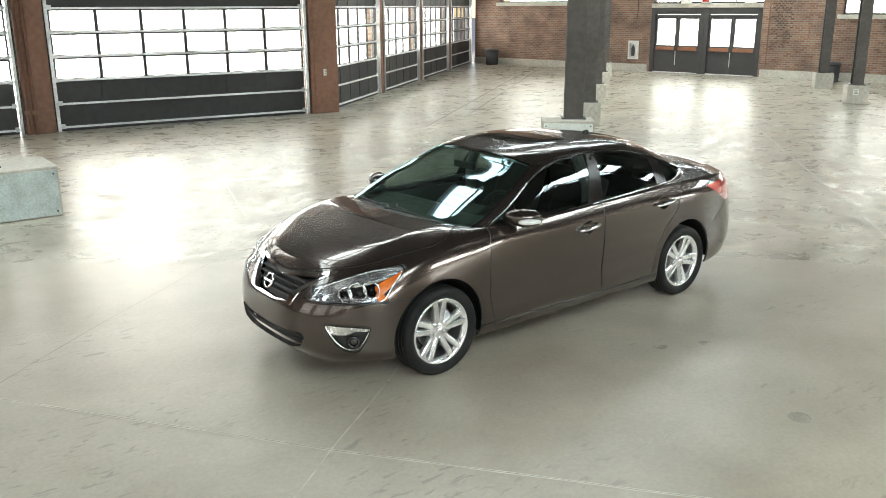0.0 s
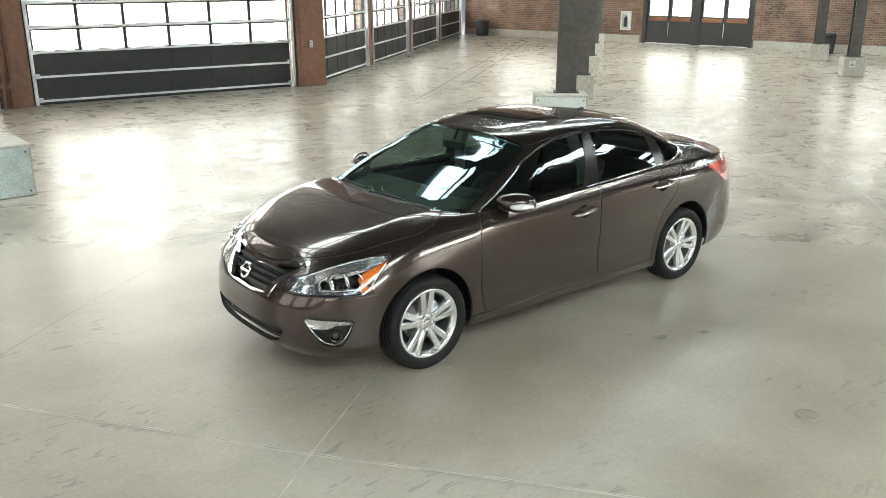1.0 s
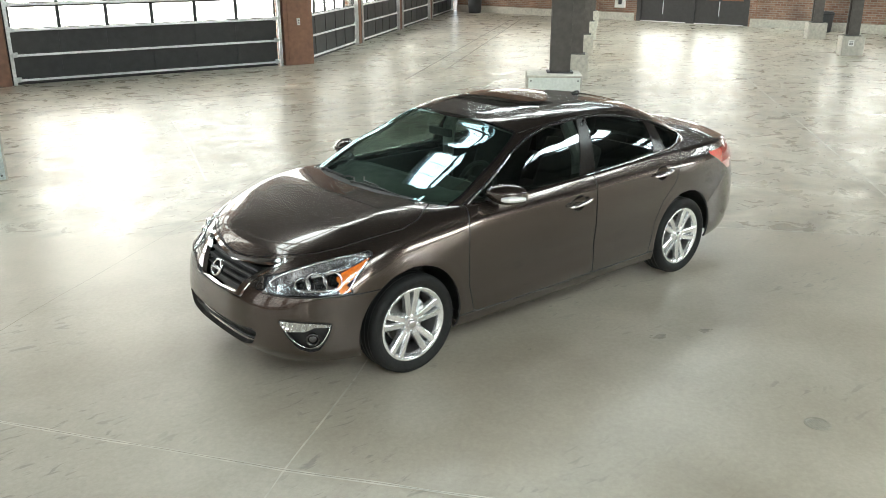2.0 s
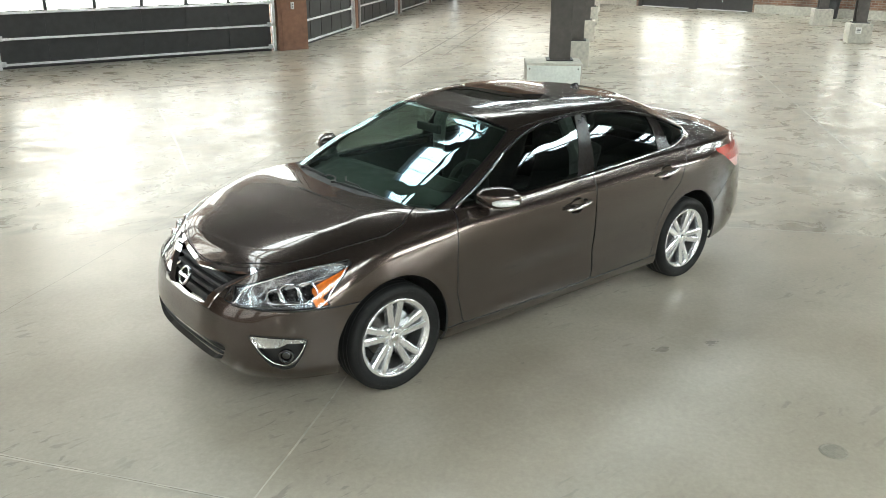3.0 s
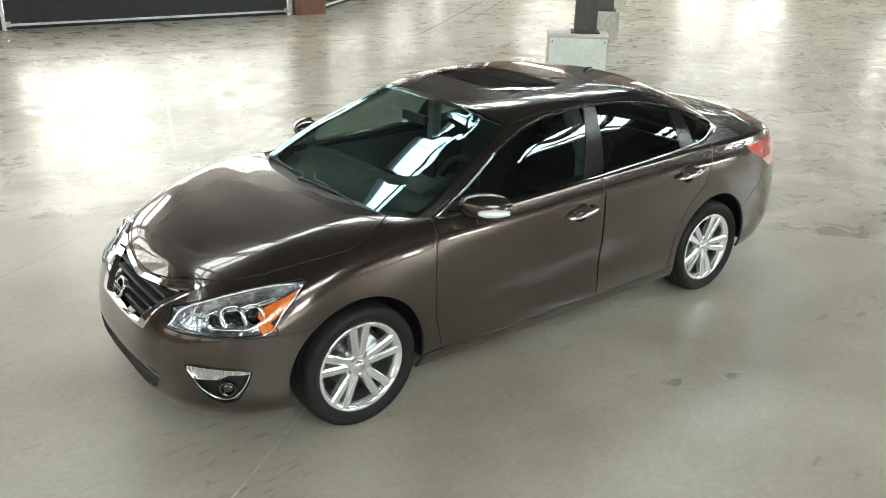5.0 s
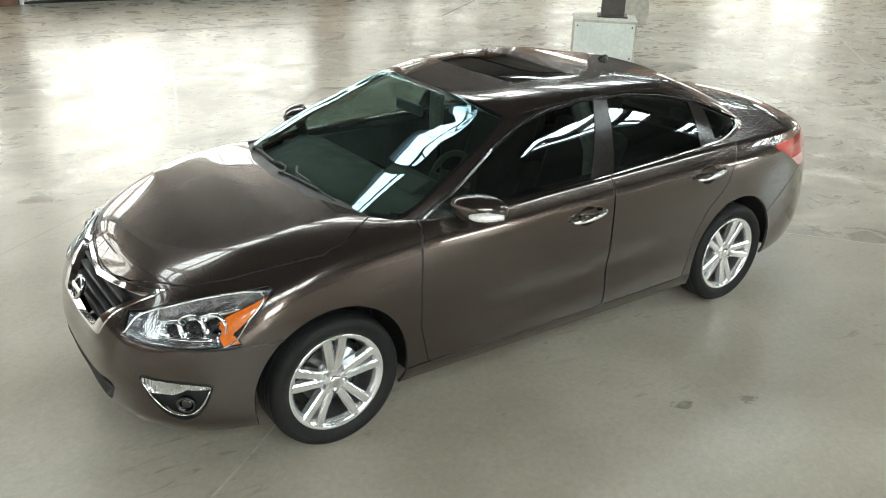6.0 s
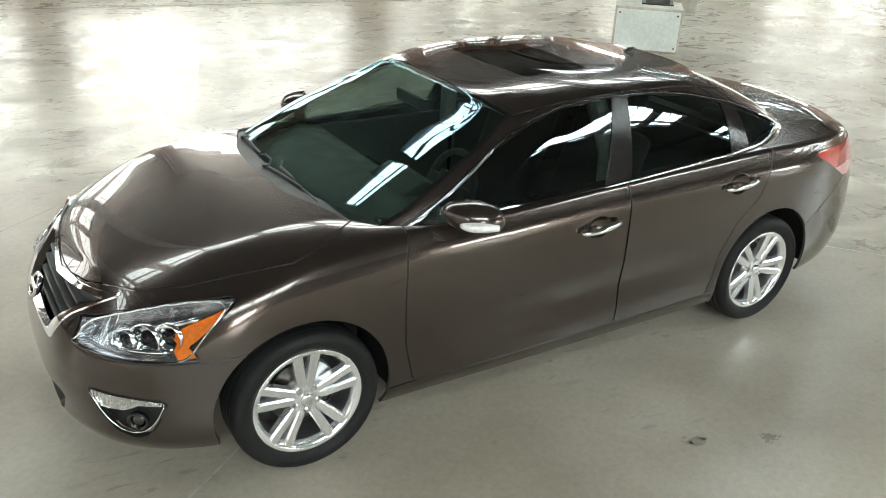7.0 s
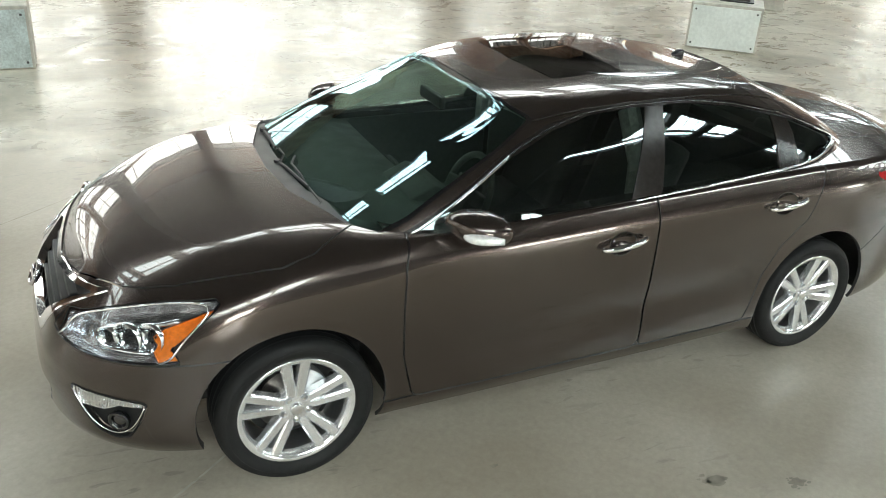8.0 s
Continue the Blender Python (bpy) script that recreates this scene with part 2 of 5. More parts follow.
M_RIBBED = ribbed()
M_DARKCHROME = simple("smoked_chrome", (0.1, 0.1, 0.105), 0.15, 1.0, grain=1, scale=30, spread=0.5)
M_TRIM = simple("charcoal_interior", (0.035, 0.036, 0.035), 0.65, grain=1, scale=40)
M_SEAT = simple("dark_seat_cloth", (0.045, 0.043, 0.042), 0.85, grain=1, scale=90)
M_DISC = simple("brake_disc_steel", (0.22, 0.21, 0.2), 0.35, 1.0, grain=1, scale=60)
M_REVERSE = simple("pale_red_lens", (0.75, 0.42, 0.4), 0.15, coat=1.0, grain=1, scale=60)
M_LENS_WHITE = simple("white_signal_lens", (0.8, 0.8, 0.78), 0.15, 0.2, coat=1.0, grain=1, scale=60)
M_PILLAR = simple("satin_black", (0.014, 0.012, 0.011), 0.22, grain=1, scale=40, spec=0.25)
M_ROOFGLASS = pane("black_roof_glass", (0.05, 0.055, 0.055), f0=0.04)
M_DASH = simple("charcoal_dash_vinyl", (0.04, 0.042, 0.04), 0.6, grain=1, scale=120, bump=0.1)
M_LINING = simple("grey_cabin_lining", (0.3, 0.31, 0.29), 0.8, grain=1, scale=60)
M_OUT_DIM = glow("shaded_daylight", (1.0, 0.98, 0.94), 1.0)

# ---- mesh tools ----
import mathutils.bvhtree
import mathutils.interpolate

def thing(name, label, category, group="", at=(0, 0, 0), turn=0.0):
    ob = new(name)
    ob.matrix_world = pose(*at, 0, 0, turn)
    return tagged(ob, label, category, group)


def mesh_of(name, bm, material, smooth=False):
    me = bpy.data.meshes.new(name)
    if smooth:
        for f in bm.faces:
            f.smooth = True
    bm.to_mesh(me)
    bm.free()
    me.materials.append(material)
    if max((p.material_index for p in me.polygons), default=0) and material != M_PAINT:
        me.materials.append(material)
    return me


def part(name, bm, material, parent, label="", smooth=False):
    """One mesh object under a thing or a part."""
    ob = new(name, mesh_of(name, bm, material, smooth))
    ob.parent = parent
    return tagged(ob, label)


def structure(name, bm, material, label, m=None, category="", smooth=False, kind="structure"):
    ob = new(name, mesh_of(name, bm, material, smooth))
    if m is not None:
        ob.matrix_world = m
    return tagged(ob, label, category or name.split("_")[0], kind=kind)


def add_box(bm, x0, x1, y0, y1, z0, z1, bevel=0.0):
    m = Matrix.LocRotScale(((x0 + x1) / 2, (y0 + y1) / 2, (z0 + z1) / 2), None, (abs(x1 - x0), abs(y1 - y0), abs(z1 - z0)))
    got = bmesh.ops.create_cube(bm, size=1, matrix=m)["verts"]
    if bevel:
        edges = list({e for v in got for e in v.link_edges})
        bmesh.ops.bevel(bm, geom=edges, offset=bevel, segments=2, profile=0.6, affect="EDGES")


def boxes(*dims, bevel=0.0):
    bm = bmesh.new()
    for d in dims:
        add_box(bm, *d, bevel=bevel)
    return bm


def add_cyl(bm, p, q, r, r2=None, seg=16, caps=True):
    p, q = Vector(p), Vector(q)
    m = Matrix.Translation((p + q) / 2) @ (q - p).to_track_quat("Z", "Y").to_matrix().to_4x4()
    bmesh.ops.create_cone(bm, cap_ends=caps, segments=seg, radius1=r, radius2=r if r2 is None else r2, depth=(q - p).length, matrix=m)


def cyl(p, q, r, r2=None, seg=16):
    bm = bmesh.new()
    add_cyl(bm, p, q, r, r2, seg)
    return bm


def tube(points, r, seg=8, closed=False):
    """A round bar along a line of points."""
    bm = bmesh.new()
    pts = [Vector(p) for p in points]
    rings = []
    for i, p in enumerate(pts):
        a = pts[i - 1] if i or closed else p
        b = pts[(i + 1) % len(pts)] if i < len(pts) - 1 or closed else p
        m = (b - a).to_track_quat("Z", "Y").to_matrix()
        rr = r(i / (len(pts) - 1)) if callable(r) else r
        rings.append([bm.verts.new(p + m @ Vector((rr * math.cos(k * math.tau / seg), rr * math.sin(k * math.tau / seg), 0))) for k in range(seg)])
    n = len(rings)
    for i in range(n if closed else n - 1):
        a, b = rings[i], rings[(i + 1) % n]
        for k in range(seg):
            bm.faces.new((a[k], a[(k + 1) % seg], b[(k + 1) % seg], b[k]))
    if not closed:
        bm.faces.new(rings[0][::-1]), bm.faces.new(rings[-1])
    return bm


def lathe(profile, seg=64, axis="Y", closed=False):
    """Turn (radius, along) pairs round an axis."""
    bm = bmesh.new()
    rings = []
    for r, a in profile:
        ring = []
        for k in range(seg):
            c, s = r * math.cos(k * math.tau / seg), r * math.sin(k * math.tau / seg)
            ring.append(bm.verts.new((c, a, s) if axis == "Y" else (c, s, a)))
        rings.append(ring)
    last = len(rings) if closed else len(rings) - 1
    for i in range(last):
        a, b = rings[i], rings[(i + 1) % len(rings)]
        for k in range(seg):
            bm.faces.new((a[k], a[(k + 1) % seg], b[(k + 1) % seg], b[k]))
    bmesh.ops.recalc_face_normals(bm, faces=bm.faces)
    return bm


def extrude_poly(points, depth, axis="y", at=0.0, bevel=0.0):
    """A flat plate with the given outline (two coordinates), depth thick along axis."""
    bm = bmesh.new()
    def put(a, b, c):
        return {"y": (a, c, b), "x": (c, a, b), "z": (a, b, c)}[axis]
    lo = [bm.verts.new(put(a, b, at)) for a, b in points]
    hi = [bm.verts.new(put(a, b, at + depth)) for a, b in points]
    bm.faces.new(lo[::-1]), bm.faces.new(hi)
    for i in range(len(points)):
        j = (i + 1) % len(points)
        bm.faces.new((lo[i], lo[j], hi[j], hi[i]))
    bmesh.ops.recalc_face_normals(bm, faces=bm.faces)
    if bevel:
        bmesh.ops.bevel(bm, geom=bm.edges[:], offset=bevel, segments=2, profile=0.6, affect="EDGES")
    return bm


def along(p0, p1, z=0.0):
    """Where local x runs from p0 to p1; and the length."""
    d = Vector((p1[0] - p0[0], p1[1] - p0[1], 0))
    return pose(p0[0], p0[1], z, 0, 0, math.degrees(math.atan2(d.y, d.x))), d.length


def spline(xs, ys):
    """A smooth curve through points that does not overshoot; works on arrays."""
    xs, ys = np.array(xs, float), np.array(ys, float)
    h, d = np.diff(xs), np.diff(ys) / np.diff(xs)
    m = np.zeros(len(xs))
    m[1:-1] = np.where(d[:-1] * d[1:] > 0, 2 * d[:-1] * d[1:] / (d[:-1] + d[1:] + 1e-12), 0)
    m[0], m[-1] = d[0], d[-1]
    def f(x):
        x = np.clip(np.asarray(x, float), xs[0], xs[-1])
        i = np.clip(np.searchsorted(xs, x) - 1, 0, len(h) - 1)
        t = (x - xs[i]) / h[i]
        return ys[i] * (1 + 2 * t) * (1 - t) ** 2 + m[i] * h[i] * t * (1 - t) ** 2 + ys[i + 1] * t * t * (3 - 2 * t) + m[i + 1] * h[i] * t * t * (t - 1)
    return f

# ---- the hall ----
CEIL = 7.0
bm = bmesh.new()
bmesh.ops.create_grid(bm, x_segments=8, y_segments=8, size=150)
structure("ground", bm, simple("asphalt_yard", (0.16, 0.155, 0.15), 0.9, grain=1, scale=3), "pale asphalt yard outside the hall", pose(0, 0, -0.06))
bm = bmesh.new()
fl = [bm.verts.new(p) for p in ((-16.2, 16.3, 0), (-16.2, -15.8, 0), (29.5, -15.8, 0), (21.9, 26.6, 0), (6.6, 14.0, 0))]
bm.faces.new(fl)
bmesh.ops.triangulate(bm, faces=bm.faces)
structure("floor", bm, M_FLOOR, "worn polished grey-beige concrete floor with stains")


def strip(name, pts, width, material, label, z=0.004):
    """A thin line on the floor along points, a little wavy at its edges."""
    bm = bmesh.new()
    rows = []
    for (x0, y0), (x1, y1) in zip(pts[:-1], pts[1:]):
        d = Vector((x1 - x0, y1 - y0))
        n = max(2, int(d.length / 0.12))
        side = Vector((-d.y, d.x)).normalized()
        for i in range(n + (x1 == pts[-1][0] and y1 == pts[-1][1])):
            p = Vector((x0, y0)) + d * i / n
            w = width * (0.5 + 0.28 * (noise.noise((p.x * 5, p.y * 5, 3)) + noise.noise((p.x * 21, p.y * 21, 5)) * 0.7))
            s = 0.01 * noise.noise((p.x * 2, p.y * 2, 9))
            rows.append([bm.verts.new((*(p + side * (s + k * w)), z)) for k in (-1, 1)])
    for a, b in zip(rows[:-1], rows[1:]):
        bm.faces.new((a[0], a[1], b[1], b[0]))
    bmesh.ops.recalc_face_normals(bm, faces=bm.faces)
    return structure(name, bm, material, label, category="floor joint")


# highlight on the joint's edge, laid down as a pale strip
strip("trim_joint_6", [(-6.62, 4.51), (-3.98, 0.69), (-2.59, -1.33), (-1.29, -3.05), (1.17, -6.45)], 0.022, M_PALE, "pale strip along the floor joint, its edge highlight painted on", z=0.003)
strip("trim_joint_1", [(-6.62, 4.51), (-3.98, 0.69), (-2.59, -1.33), (-1.29, -3.05), (1.17, -6.45)], 0.004, M_JOINT, "dark saw-cut joint in the concrete floor")
strip("trim_joint_2", [(-4.29, -2.68), (-3.03, -1.66), (-2.59, -1.33), (-1.75, -0.73), (2.56, 2.68)], 0.012, M_PALE, "pale filled joint running under the car")
strip("trim_joint_3", [(-6.46, -1.1), (-3.12, 1.61), (-1.08, 3.15), (2.3, 5.87)], 0.006, M_JOINT, "dark hairline joint in the concrete floor")
strip("trim_joint_4", [(2.03, 0.37), (2.84, -0.49), (3.76, -1.63), (6.03, -4.52)], 0.014, M_CHALK, "pale filled joint in the concrete floor")
strip("trim_joint_5", [(14.16, 7.02), (12.65, 5.56), (4.99, -1.05), (2.25, -3.44)], 0.03, M_CHALK, "pale patched joint in the concrete floor")
strip("trim_groove_1", [(-13.55, 12.53), (-0.7, 10.6), (6.5, 9.64), (19.91, 20.4), (19.71, 20.91)], 0.035, M_GROOVE, "dark drain groove in the concrete floor")
strip("trim_groove_2", [(8.17, 10.33), (20.27, 20.21)], 0.03, M_GROOVE, "dark drain groove in the concrete floor")
strip("trim_line_1", [(0.93, 8.43), (0.18, 5.98), (-0.32, 4.48)], 0.03, M_PALE, "worn pale paint line on the floor")
strip("trim_line_2", [(-1.77, 6.83), (-0.44, 8.55)], 0.022, M_PALE, "worn pale paint line on the floor")


def blot(name, x, y, r, material, label, seed, z=0.0045, ragged=0.45, count=1):
    bm = bmesh.new()
    rng = random.Random(seed)
    for c in range(count):
        cx, cy = x + (rng.uniform(-1, 1) * r * 1.6 if c else 0), y + (rng.uniform(-1, 1) * r * 1.2 if c else 0)
        rr = r * (1 if not c else rng.uniform(0.12, 0.4))
        n = 40
        vs = []
        for k in range(n):
            a = k * math.tau / n
            q = rr * (1 + ragged * noise.noise((math.cos(a) * 1.7 + seed, math.sin(a) * 1.7, c)) + 0.3 * ragged * noise.noise((math.cos(a) * 6 + seed, math.sin(a) * 6, c)))
            vs.append(bm.verts.new((cx + q * math.cos(a) * 1.3, cy + q * math.sin(a) * 0.8, z)))
        bm.faces.new(vs)
    return structure(name, bm, material, label, category="stain")


blot("trim_stain_1", 0.245, -1.57, 0.042, M_STAIN, "dark oil stain on the concrete floor", 3, count=7)
blot("trim_stain_2", 0.577, -1.71, 0.03, M_STAIN, "small dark oil stains on the concrete floor", 8, count=9)
blot("trim_stain_3", -0.6, -1.13, 0.014, M_STAIN, "dark speck on the concrete floor", 12)
drain = thing("floor_drain", "round dark iron drain cover set in the concrete floor", "drain", at=(-0.02, -2.86, 0.002))
part("rim", lathe([(0.056, 0), (0.061, 0.004), (0.069, 0.004), (0.074, 0)], 40, "Z"), M_DRAIN, drain)
bm = bmesh.new()
for i in range(-5, 6):
    w = math.sqrt(max(0.0003, 0.056 ** 2 - (i * 0.0098) ** 2))
    add_box(bm, -w, w, i * 0.0098 - 0.0034, i * 0.0098 + 0.0034, 0.0, 0.0025)
part("grating", bm, M_DRAIN, drain)


def wall(name, p0, p1, z0, z1, thick, material, label, holes=()):
    """A straight wall with openings (x0, x1, z0, z1) along it; its face is on p0-p1, its body behind."""
    m, length = along(p0, p1)
    xs = sorted({0.0, length, *(min(max(h[k], 0), length) for h in holes for k in (0, 1))})
    zs = sorted({z0, z1, *(h[k] for h in holes for k in (2, 3))})
    bm = bmesh.new()
    keys = {}
    def v(x, y, z):
        k = (round(x, 4), round(y, 4), round(z, 4))
        if k not in keys:
            keys[k] = bm.verts.new(k)
        return keys[k]
    def solid(i, j):
        if not (0 <= i < len(xs) - 1 and 0 <= j < len(zs) - 1):
            return False
        cx, cz = (xs[i] + xs[i + 1]) / 2, (zs[j] + zs[j + 1]) / 2
        return not any(h[0] < cx < h[1] and h[2] < cz < h[3] for h in holes)
    for i in range(len(xs) - 1):
        for j in range(len(zs) - 1):
            if not solid(i, j):
                continue
            a, b, c, d = xs[i], xs[i + 1], zs[j], zs[j + 1]
            bm.faces.new((v(a, 0, c), v(b, 0, c), v(b, 0, d), v(a, 0, d)))
            bm.faces.new((v(a, thick, c), v(a, thick, d), v(b, thick, d), v(b, thick, c)))
            for di, dj, q in ((-1, 0, ((a, c), (a, d))), (1, 0, ((b, d), (b, c))), (0, -1, ((b, c), (a, c))), (0, 1, ((a, d), (b, d)))):
                if not solid(i + di, j + dj):
                    (x0, y0), (x1, y1) = q
                    bm.faces.new((v(x0, 0, y0), v(x1, 0, y1), v(x1, thick, y1), v(x0, thick, y0)))
    bmesh.ops.recalc_face_normals(bm, faces=bm.faces)
    return structure(name, bm, material, label, m, category="wall")


# plan of the walls: face lines seen from inside, body on their left
A0, A1 = (-15.99, 15.855), (6.58, 13.41)
B0, B1 = (6.5, 13.62), (21.75, 26.03)
C0, C1 = (21.75, 25.8), (29.13, -15.5)
DOOR_TOP, ROW = 4.04, 0.4935
mA, lenA = along(A0, A1)
mB, lenB = along(B0, B1)
mC, lenC = along(C0, C1)
doors_a = [(3.35, 9.22), (9.615, 15.465), (16.085, 21.935)]
doors_b = [(0.12, 4.40), (4.82, 9.30), (9.71, 14.28), (14.68, 19.25)]
high = lambda doors: [(a + 0.1, b - 0.1, 4.75, 6.2) for a, b in doors]
wall("wall_doors_1", A0, A1, 0, CEIL, 0.35, M_BRICK, "brown brick wall over the row of sectional doors", [(a, b, 0, DOOR_TOP) for a, b in doors_a] + high(doors_a))
wall("wall_doors_2", B0, B1, 0, CEIL, 0.35, M_BRICK, "brown brick wall over the row of sectional doors", [(a, b, 0, DOOR_TOP) for a, b in doors_b] + high(doors_b))
back_holes = [(9.0, 13.44, 0.0, 2.46), (9.0, 13.44, 2.63, 3.8), (1.37, 5.27, 2.71, 4.75), (16.18, 20.4, 2.23, 4.55), (21.7, 25.9, 2.23, 4.55)]
wall("wall_back", C0, C1, 0, CEIL, 0.4, M_BRICK, "brown brick end wall with entrance doors", back_holes)
# never in view: its dark colour only keeps reflections in the side windows dim
wall("wall_right", (29.13, -15.5), (-16.0, -15.5), 0, CEIL, 0.4, M_UNSEEN_WALL, "unseen side wall with tall windows, darkened for the car's reflections",
     [(18.7, 22.2, 1.0, 2.9), (5.2, 9.2, 1.0, 2.9), (31.2, 35.2, 1.0, 2.9)])
wall("wall_left", (-16.0, -15.5), (-16.0, 15.85), 0, CEIL, 0.4, M_BRICK, "brown brick side wall with tall windows",
     [(2.5 + 6.1 * i, 7.1 + 6.1 * i, 1.2, 5.6) for i in range(4)])

bm = bmesh.new()
for a, b in ((0.0, 8.92), (13.52, lenC)):
    add_box(bm, a, b, -0.05, 0.0, 0.0, 0.28, bevel=0.01)
structure("baseboard", bm, M_CONC, "pale concrete plinth along the brick end wall", mC)
for a, b, z in ((1.27, 5.4, 2.71), (16.05, 20.53, 2.23), (21.57, 26.03, 2.23)):
    bm = boxes((a, b, -0.09, 0.3, z - 0.15, z), bevel=0.012)
    structure("trim_sill", bm, M_CONC, "pale stone window sill in the brick wall", mC, category="window sill")


def window(name, m, x0, x1, z0, z1, cols, rows, depth=0.15, bar=0.035):
    ob = new(name)
    ob.matrix_world = m
    tagged(ob, "dark steel industrial window with many panes", "window", kind="structure")
    w, h = (x1 - x0) / cols, (z1 - z0) / rows
    part("window_frame", boxes((x0, x0 + 0.05, depth, depth + 0.06, z0, z1), (x1 - 0.05, x1, depth, depth + 0.06, z0, z1),
                               (x0 + 0.05, x1 - 0.05, depth, depth + 0.06, z0, z0 + 0.05), (x0 + 0.05, x1 - 0.05, depth, depth + 0.06, z1 - 0.05, z1)), M_STEEL_DARK, ob)
    for i in range(1, cols):
        part("glazing_bar", boxes((x0 + i * w - bar / 2, x0 + i * w + bar / 2, depth + 0.01, depth + 0.05, z0 + 0.05, z1 - 0.05)), M_STEEL_DARK, ob)
    for j in range(1, rows):
        part("glazing_bar", boxes((x0 + 0.05, x1 - 0.05, depth + 0.008, depth + 0.052, z0 + j * h - bar / 2, z0 + j * h + bar / 2)), M_STEEL_DARK, ob)
    part("pane", boxes((x0 + 0.05, x1 - 0.05, depth + 0.028, depth + 0.032, z0 + 0.05, z1 - 0.05)), M_PANE, ob)
    return ob


window("window_1", mC, 1.37, 5.27, 2.71, 4.75, 6, 5)
window("window_2", mC, 16.18, 20.4, 2.23, 4.55, 6, 5)
window("window_3", mC, 9.0, 13.44, 2.63, 3.8, 8, 2)
window("window_4", mC, 21.7, 25.9, 2.23, 4.55, 6, 5)
k = 5
for mm, ds in ((mA, doors_a), (mB, doors_b)):
    for a, b in ds:
        window("window_%d" % k, mm, a + 0.1, b - 0.1, 4.75, 6.2, 6, 2)
        k += 1
for i, (a, b) in enumerate(((18.7, 22.2), (5.2, 9.2), (31.2, 35.2))):
    mm, _ = along((29.13, -15.5), (-16.0, -15.5))
    window("window_%d" % (k + i), mm, a, b, 1.0, 2.9, 5, 2)
for i in range(4):
    mm, _ = along((-16.0, -15.5), (-16.0, 15.85))
    window("window_%d" % (k + 7 + i), mm, 2.5 + 6.1 * i, 7.1 + 6.1 * i, 1.2, 5.6, 5, 5)


def sectional_door(name, m, x0, x1, cols, label):
    """Overhead door: two dark panel rows below, glazed rows above, aluminium rails, tracks and rollers."""
    ob = new(name)
    ob.matrix_world = m
    tagged(ob, label, "overhead door", kind="structure")
    rows, d0, d1 = 8, 0.06, 0.11
    w = (x1 - x0 - 0.2) / cols
    a, b = x0 + 0.1, x1 - 0.1
    for j in (0, 1, 5):
        z = 0.08 + j * ROW
        part("panel", boxes((a, b, d0 + 0.015, d1 - 0.01, z, z + ROW)), M_PANEL, ob)
        for i in range(cols + 1):
            x = a + i * w
            part("stile", boxes((max(a, x - 0.04), min(b, x + 0.04), d0, d0 + 0.012, z + 0.03, z + ROW - 0.03)), M_PANEL, ob)
    for j in (2, 3, 4, 6, 7):
        z = 0.08 + j * ROW
        for i in range(cols):
            part("pane", boxes((a + i * w + 0.03, a + (i + 1) * w - 0.03, d0 + 0.024, d0 + 0.028, z + 0.03, z + ROW - 0.03)), M_PANE, ob)
        for i in range(cols + 1):
            x = a + i * w
            part("stile", boxes((max(a, x - 0.035), min(b, x + 0.035), d0 + 0.004, d1 - 0.006, z, z + ROW)), M_PANEL, ob)
    for j in range(rows + 1):
        z = 0.08 + j * ROW
        part("rail", boxes((a, b, d0 - 0.012, d1 - 0.004, z - 0.05, z + 0.04)), M_PANEL, ob)
        part("strut", boxes((a + 0.05, b - 0.05, d0 - 0.05, d0 - 0.014, z - 0.018, z + 0.026), bevel=0.006), M_ALU, ob, "bright aluminium stiffening rail")
    part("bottom_seal", boxes((a, b, d0, d1, 0.002, 0.045)), M_BLACK, ob)
    for x, s in ((x0 + 0.05, 1), (x1 - 0.05, -1)):
        part("track", boxes((x - 0.03 * s, x, -0.06, 0.05, 0, DOOR_TOP + 0.4), (x, x + 0.035 * s, -0.06, -0.05, 0, DOOR_TOP + 0.4)), M_GALV, ob, "galvanized steel door track")
        part("jamb", boxes((x - 0.05 * s, x - 0.031 * s, -0.02, 0.2, 0, DOOR_TOP)), M_STEEL_DARK, ob)
        for j in range(rows):
            z = 0.1 + j * ROW
            bm = boxes((x + 0.04 * s, x + 0.13 * s, d0 - 0.05, d0 - 0.02, z - 0.05, z + 0.05), bevel=0.006)
            add_cyl(bm, (x + 0.01 * s, 0.0, z), (x + 0.05 * s, 0.0, z), 0.03, seg=12)
            part("roller_hinge", bm, M_GALV, ob)
    return ob


for i, (a, b) in enumerate(doors_a):
    sectional_door("door_%d" % (i + 1), mA, a, b, 6, "closed black sectional door with glazed upper rows")
for i, (a, b) in enumerate(doors_b):
    sectional_door("door_%d" % (i + 4), mB, a, b, 5, "closed black sectional door with glazed upper rows")


def pillar(name, m, x0, x1, depth, pipes):
    ob = new(name)
    ob.matrix_world = m
    tagged(ob, "brown painted steel pillar between the sectional doors", "pillar", kind="structure")
    part("casing", boxes((x0, x1, -depth, 0.0, 0, CEIL), bevel=0.012), M_RUST, ob)
    part("flange", boxes((x0 + 0.1, x0 + 0.14, -depth - 0.012, -depth, 0, CEIL)), M_RUST, ob)
    for x in pipes:
        part("pipe", tube([(x, -depth - 0.05, 0), (x, -depth - 0.05, CEIL)], 0.042, 12), M_PIPE, ob)
        part("pipe_clamp", boxes((x - 0.06, x + 0.06, -depth - 0.1, -depth, 0.42, 0.5)), M_RUST, ob)
    return ob


